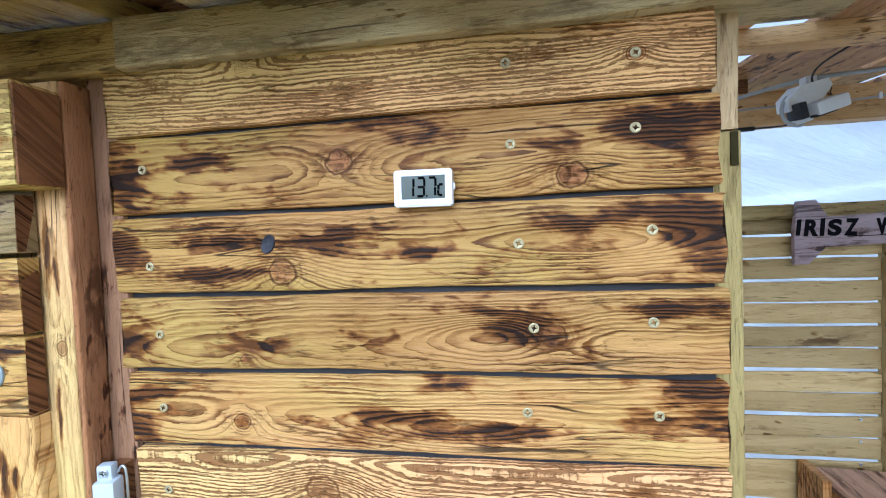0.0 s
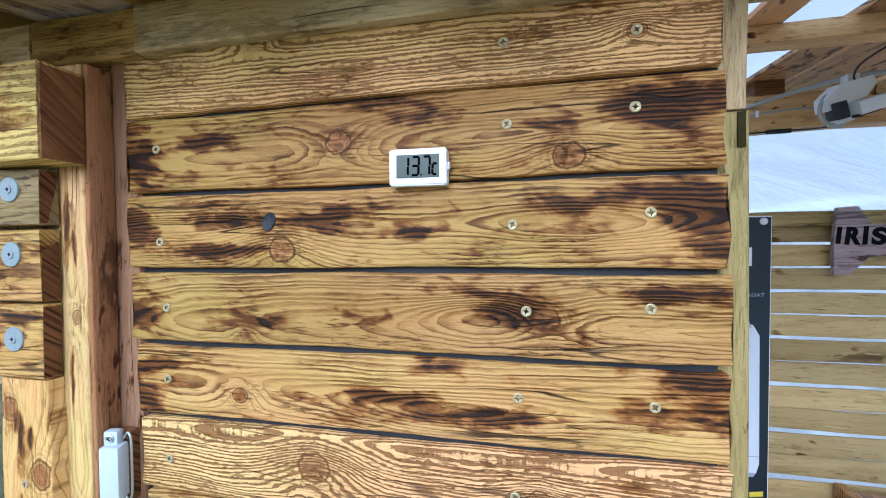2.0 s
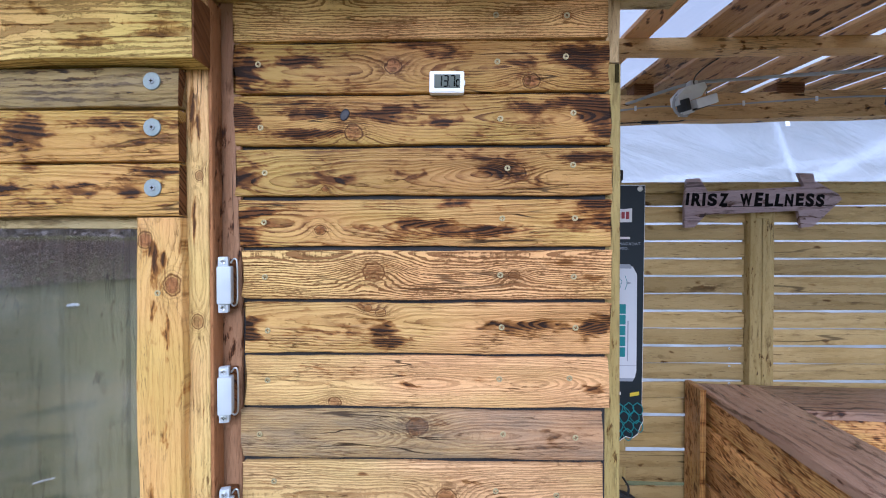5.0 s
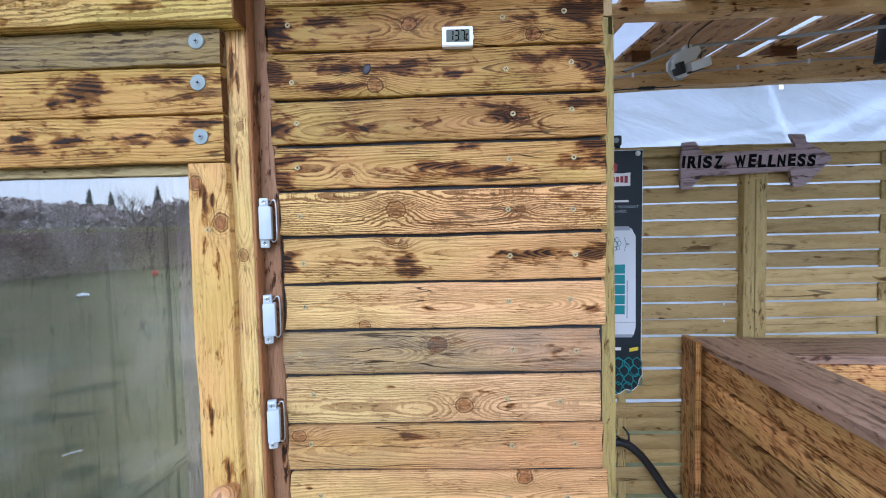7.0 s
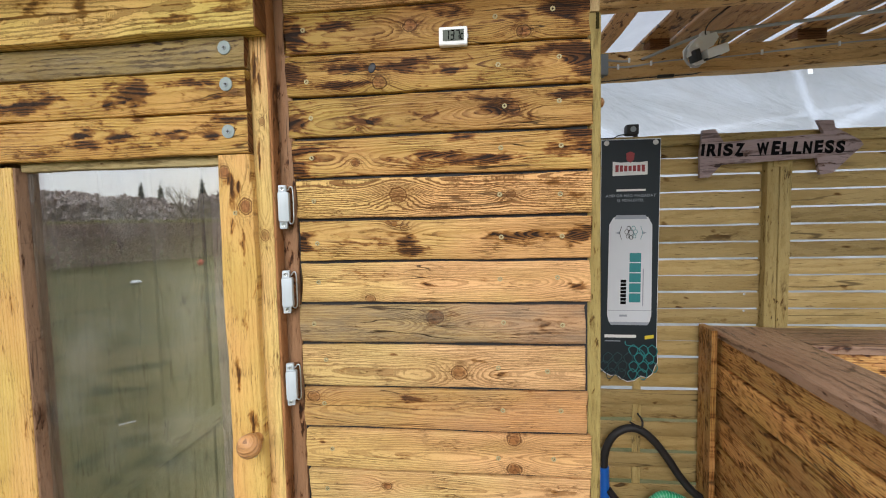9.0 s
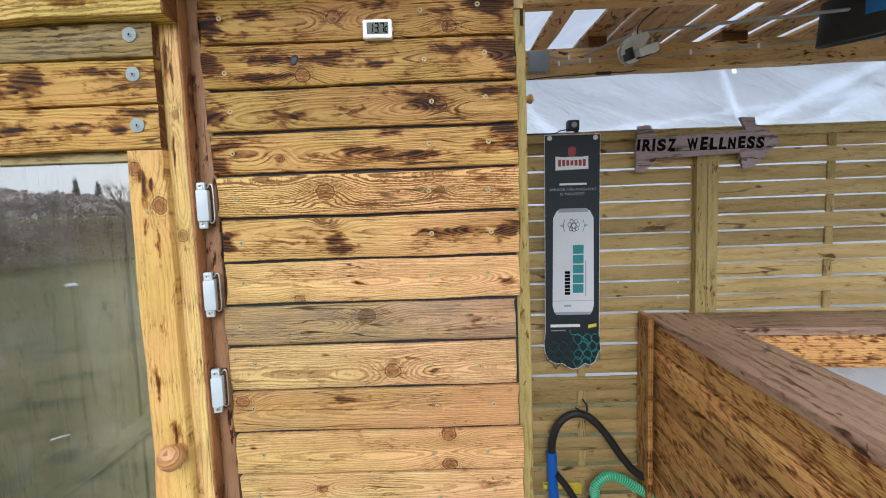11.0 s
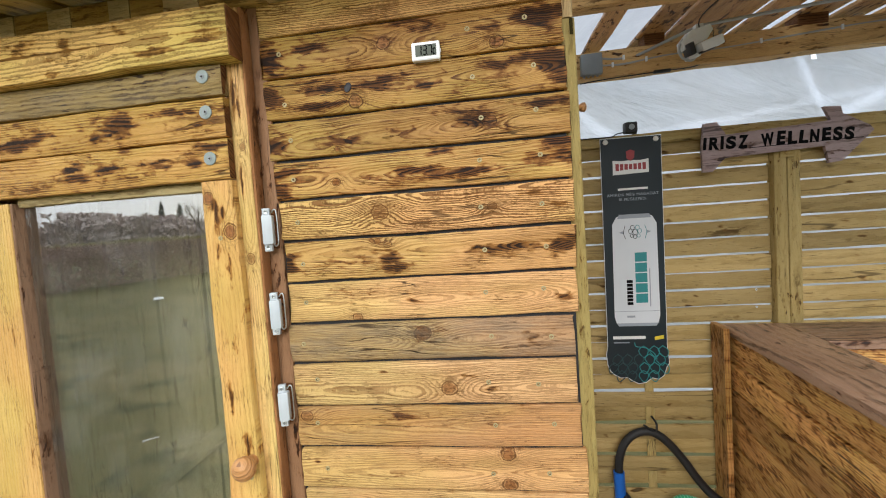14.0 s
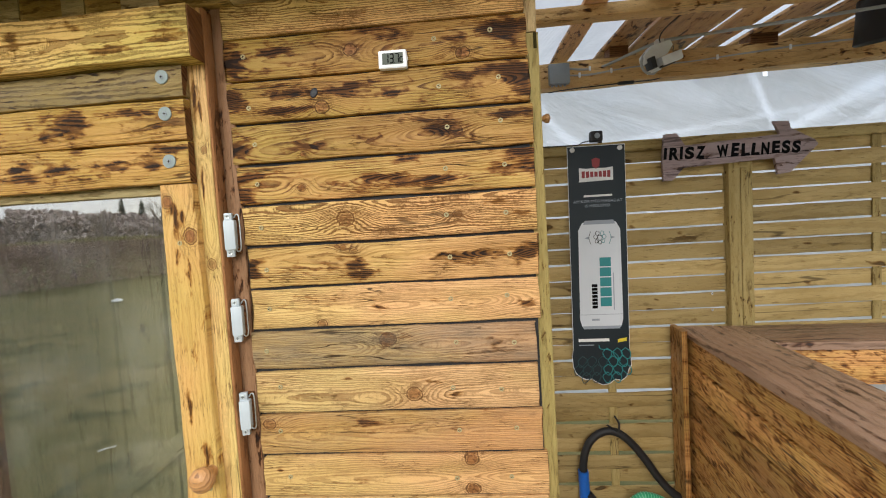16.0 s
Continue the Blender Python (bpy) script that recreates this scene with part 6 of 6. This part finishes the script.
def leaves(name, a, b, fresh=None):
    """Leaf colours a to b; above the height fresh a clipped hedge shows greener growth."""
    t = Tree(name)
    n = t.noise(t.n.new("ShaderNodeNewGeometry").outputs["Position"], 1.4, 4.0)
    r = t.n.new("ShaderNodeNewGeometry").outputs["Random Per Island"]
    col = t.mix(t.smooth(n, 0.35, 0.7), a, b)
    col = t.mix(t.math("MULTIPLY", r, 0.35), col, tuple(0.6 * v for v in a))
    if fresh is not None:
        sp = t.n.new("ShaderNodeSeparateXYZ")
        t.l.new(t.n.new("ShaderNodeNewGeometry").outputs["Position"], sp.inputs[0])
        col = t.mix(t.smooth(sp.outputs[2], fresh - 0.04, fresh + 0.05, 0.0, 0.8), col, (0.34, 0.33, 0.13))
    return t.set(color=col, rough=0.85, spec=0.2)


M_BARK = bark()
solid("white_disc", lathe("white_disc", [(0.01, -0.06), (0.10, -0.04), (0.14, 0.0), (0.10, 0.04), (0.01, 0.06)], 14), M_WHITE, at(-9.73, -9.55, lie(-9.73, -9.55) + 0.05), label="flat white plastic disc lying on the lawn", category="disc")
solid("red_ball", lathe("red_ball", [(0.01, -0.12), (0.085, -0.085), (0.12, 0.0), (0.085, 0.085), (0.01, 0.12)], 14), plain("red_plastic", (0.75, 0.09, 0.07), 0.4), at(-10.98, -13.9, lie(-10.98, -13.9) + 0.11), label="small red plastic ball lying on the lawn", category="ball")
solid("white_stick", tube("white_stick", [(-2.82, -1.775, -0.10), (-2.78, -1.81, -0.098), (-2.74, -1.845, -0.10)], 0.006, 6), M_WHITE, label="short white stick lying in the grass", category="stick")
M_HEDGE = leaves("brown_hedge_leaf", (0.40, 0.28, 0.235), (0.48, 0.36, 0.305), lie(-14, -15) + 1.62)
# needles greyed and lightened so the colour carries distance haze
M_FIR = leaves("hazed_fir_needles", (0.16, 0.19, 0.16), (0.22, 0.25, 0.21))


def clumps(name, spots, size, rng, flat=1.0):
    """Many small crumpled leaf tufts in one mesh."""
    verts, faces = [], []
    for p in spots:
        px, py, pz = p
        for _ in range(3):
            dx, dy, dz = size * rng.uniform(-1, 1), size * rng.uniform(-1, 1), size * flat * rng.uniform(-1, 1)
            ex, ey, ez = size * rng.uniform(-1, 1), size * rng.uniform(-1, 1), size * flat * rng.uniform(-1, 1)
            k = len(verts)
            verts += [(px, py, pz), (px + dx, py + dy, pz + dz), (px + dx + 0.7 * ex, py + dy + 0.7 * ey, pz + dz + 0.7 * ez), (px + ex, py + ey, pz + ez)]
            faces.append((k, k + 1, k + 2, k + 3))
    me = bpy.data.meshes.new(name)
    me.from_pydata(verts, [], faces)
    return me


rng = random.Random(11)
spots = []
for _ in range(60000):
    along, across = rng.uniform(-9, 34), rng.uniform(-0.45, 0.45)
    hx, hy = -16 + 0.535 * along + 0.845 * across, -13 - 0.845 * along + 0.535 * across
    spots.append((hx, hy, lie(hx, hy) + 1.75 * rng.random() ** 0.8))
hedge = solid("hedge", clumps("hedge", spots, 0.05, rng), M_HEDGE, label="low brown winter hedge along the lawn's far edge", category="hedge", kind="stuff")


def limb(verts, faces, a, b, r0, r1, n=5):
    d = (b - a).normalized()
    s = d.orthogonal().normalized()
    u = d.cross(s)
    k = len(verts)
    for p, r in ((a, r0), (b, r1)):
        for i in range(n):
            ang = 2 * math.pi * i / n
            verts.append(tuple(p + s * (r * math.cos(ang)) + u * (r * math.sin(ang))))
    for i in range(n):
        faces.append((k + i, k + (i + 1) % n, k + n + (i + 1) % n, k + n + i))


def bare_tree(x, y, h, seed):
    r = random.Random(seed)
    base = Vector((x, y, lie(x, y) - 0.1))
    tree = thing("bare_tree", "leafless garden tree with fine grey branches", "tree", tuple(base), group="bare trees past the hedge")
    tv, tf, cv, cf = [], [], [], []

    def grow(p, d, length, rad, level):
        q = p + d * length
        (limb(tv, tf, p, q, rad, rad * 0.7) if level < 2 else limb(cv, cf, p, q, rad, rad * 0.5, 3))
        if level > 4:
            return
        for _ in range(3 if level else 4):
            nd = (d + Vector((r.uniform(-1, 1), r.uniform(-1, 1), r.uniform(-0.2, 0.7))) * 0.75).normalized()
            grow(p + d * length * r.uniform(0.55, 1.0), nd, length * r.uniform(0.55, 0.8), rad * 0.55, level + 1)

    grow(base, Vector((r.uniform(-0.08, 0.08), 0, 1)).normalized(), h * 0.34, h * 0.022, 0)
    for nm, vv, ff in (("trunk", tv, tf), ("crown", cv, cf)):
        me = bpy.data.meshes.new(nm)
        me.from_pydata(vv, [], ff)
        part(nm, me, M_BARK, tree)


def fir(x, y, h, seed):
    r = random.Random(seed)
    base = Vector((x, y, lie(x, y) - 0.1))
    tree = thing("fir_tree", "dark green fir tree past the hedge", "tree", tuple(base), group="fir trees past the hedge")
    tv, tf = [], []
    limb(tv, tf, base, base + Vector((0, 0, h * 0.5)), h * 0.018, 0.01, 7)
    me = bpy.data.meshes.new("trunk")
    me.from_pydata(tv, [], tf)
    part("trunk", me, M_BARK, tree)
    pts = []
    for k in range(2600):
        v = 1 - math.sqrt(r.random())
        rad = (1 - v) * h * 0.17 * math.sqrt(r.random())
        a = r.uniform(0, 6.28)
        pts.append((x + rad * math.cos(a), y + rad * math.sin(a), base.z + h * (0.08 + 0.9 * v) - rad * 0.25))
    part("crown", clumps("crown", pts, 0.17, r, 0.5), M_FIR, tree)


for k in range(11):
    bare_tree(-34 + 4.1 * k + rng.uniform(-1, 1), -27 - rng.uniform(0, 9), rng.uniform(4.6, 6.4), 50 + k)
for k, (x, y, h) in enumerate(((-47, -52, 7.4), (-45, -53, 7.0), (-38, -52, 7.6))):
    fir(x, y, h, 80 + k)
# twig colour lifted to hold the haze over the backlit belt
M_FAR = leaves("hazed_far_twigs", (0.56, 0.47, 0.43), (0.62, 0.53, 0.48))
far = []
for _ in range(85000):
    fx = rng.uniform(-90, 60)
    far.append((fx, -48 + rng.gauss(0, 2), 0.6 + (4.3 + 0.9 * math.sin(fx * 0.21) + 0.5 * math.sin(fx * 0.57 + 1)) * rng.random() ** 1.15))
solid("far_shrubs", clumps("far_shrubs", far, 0.42, rng), M_FAR, label="brown belt of leafless shrubs behind the garden", category="shrubs", kind="stuff")
house = thing("house", "distant white rendered house with a dark roof", "house", (-17, -44, 0.7))
part("wall", box("wall", 8, 5, 2.6, 0.02), plain("white_render", (0.7, 0.7, 0.68), 0.8, grain=3), house, at(-17, -44, 2.0))
rf = bmesh.new()
rv = [rf.verts.new(v) for v in ((-4.4, -3, 0), (4.4, -3, 0), (4.4, 3, 0), (-4.4, 3, 0), (-4.4, 0, 1.7), (4.4, 0, 1.7))]
for f in ((0, 1, 5, 4), (2, 3, 4, 5), (0, 4, 3), (1, 2, 5), (0, 3, 2, 1)):
    rf.faces.new([rv[i] for i in f])
part("roof", rf, plain("slate_roof", (0.12, 0.1, 0.1), 0.7, grain=3), house, at(-17, -44, 3.3))
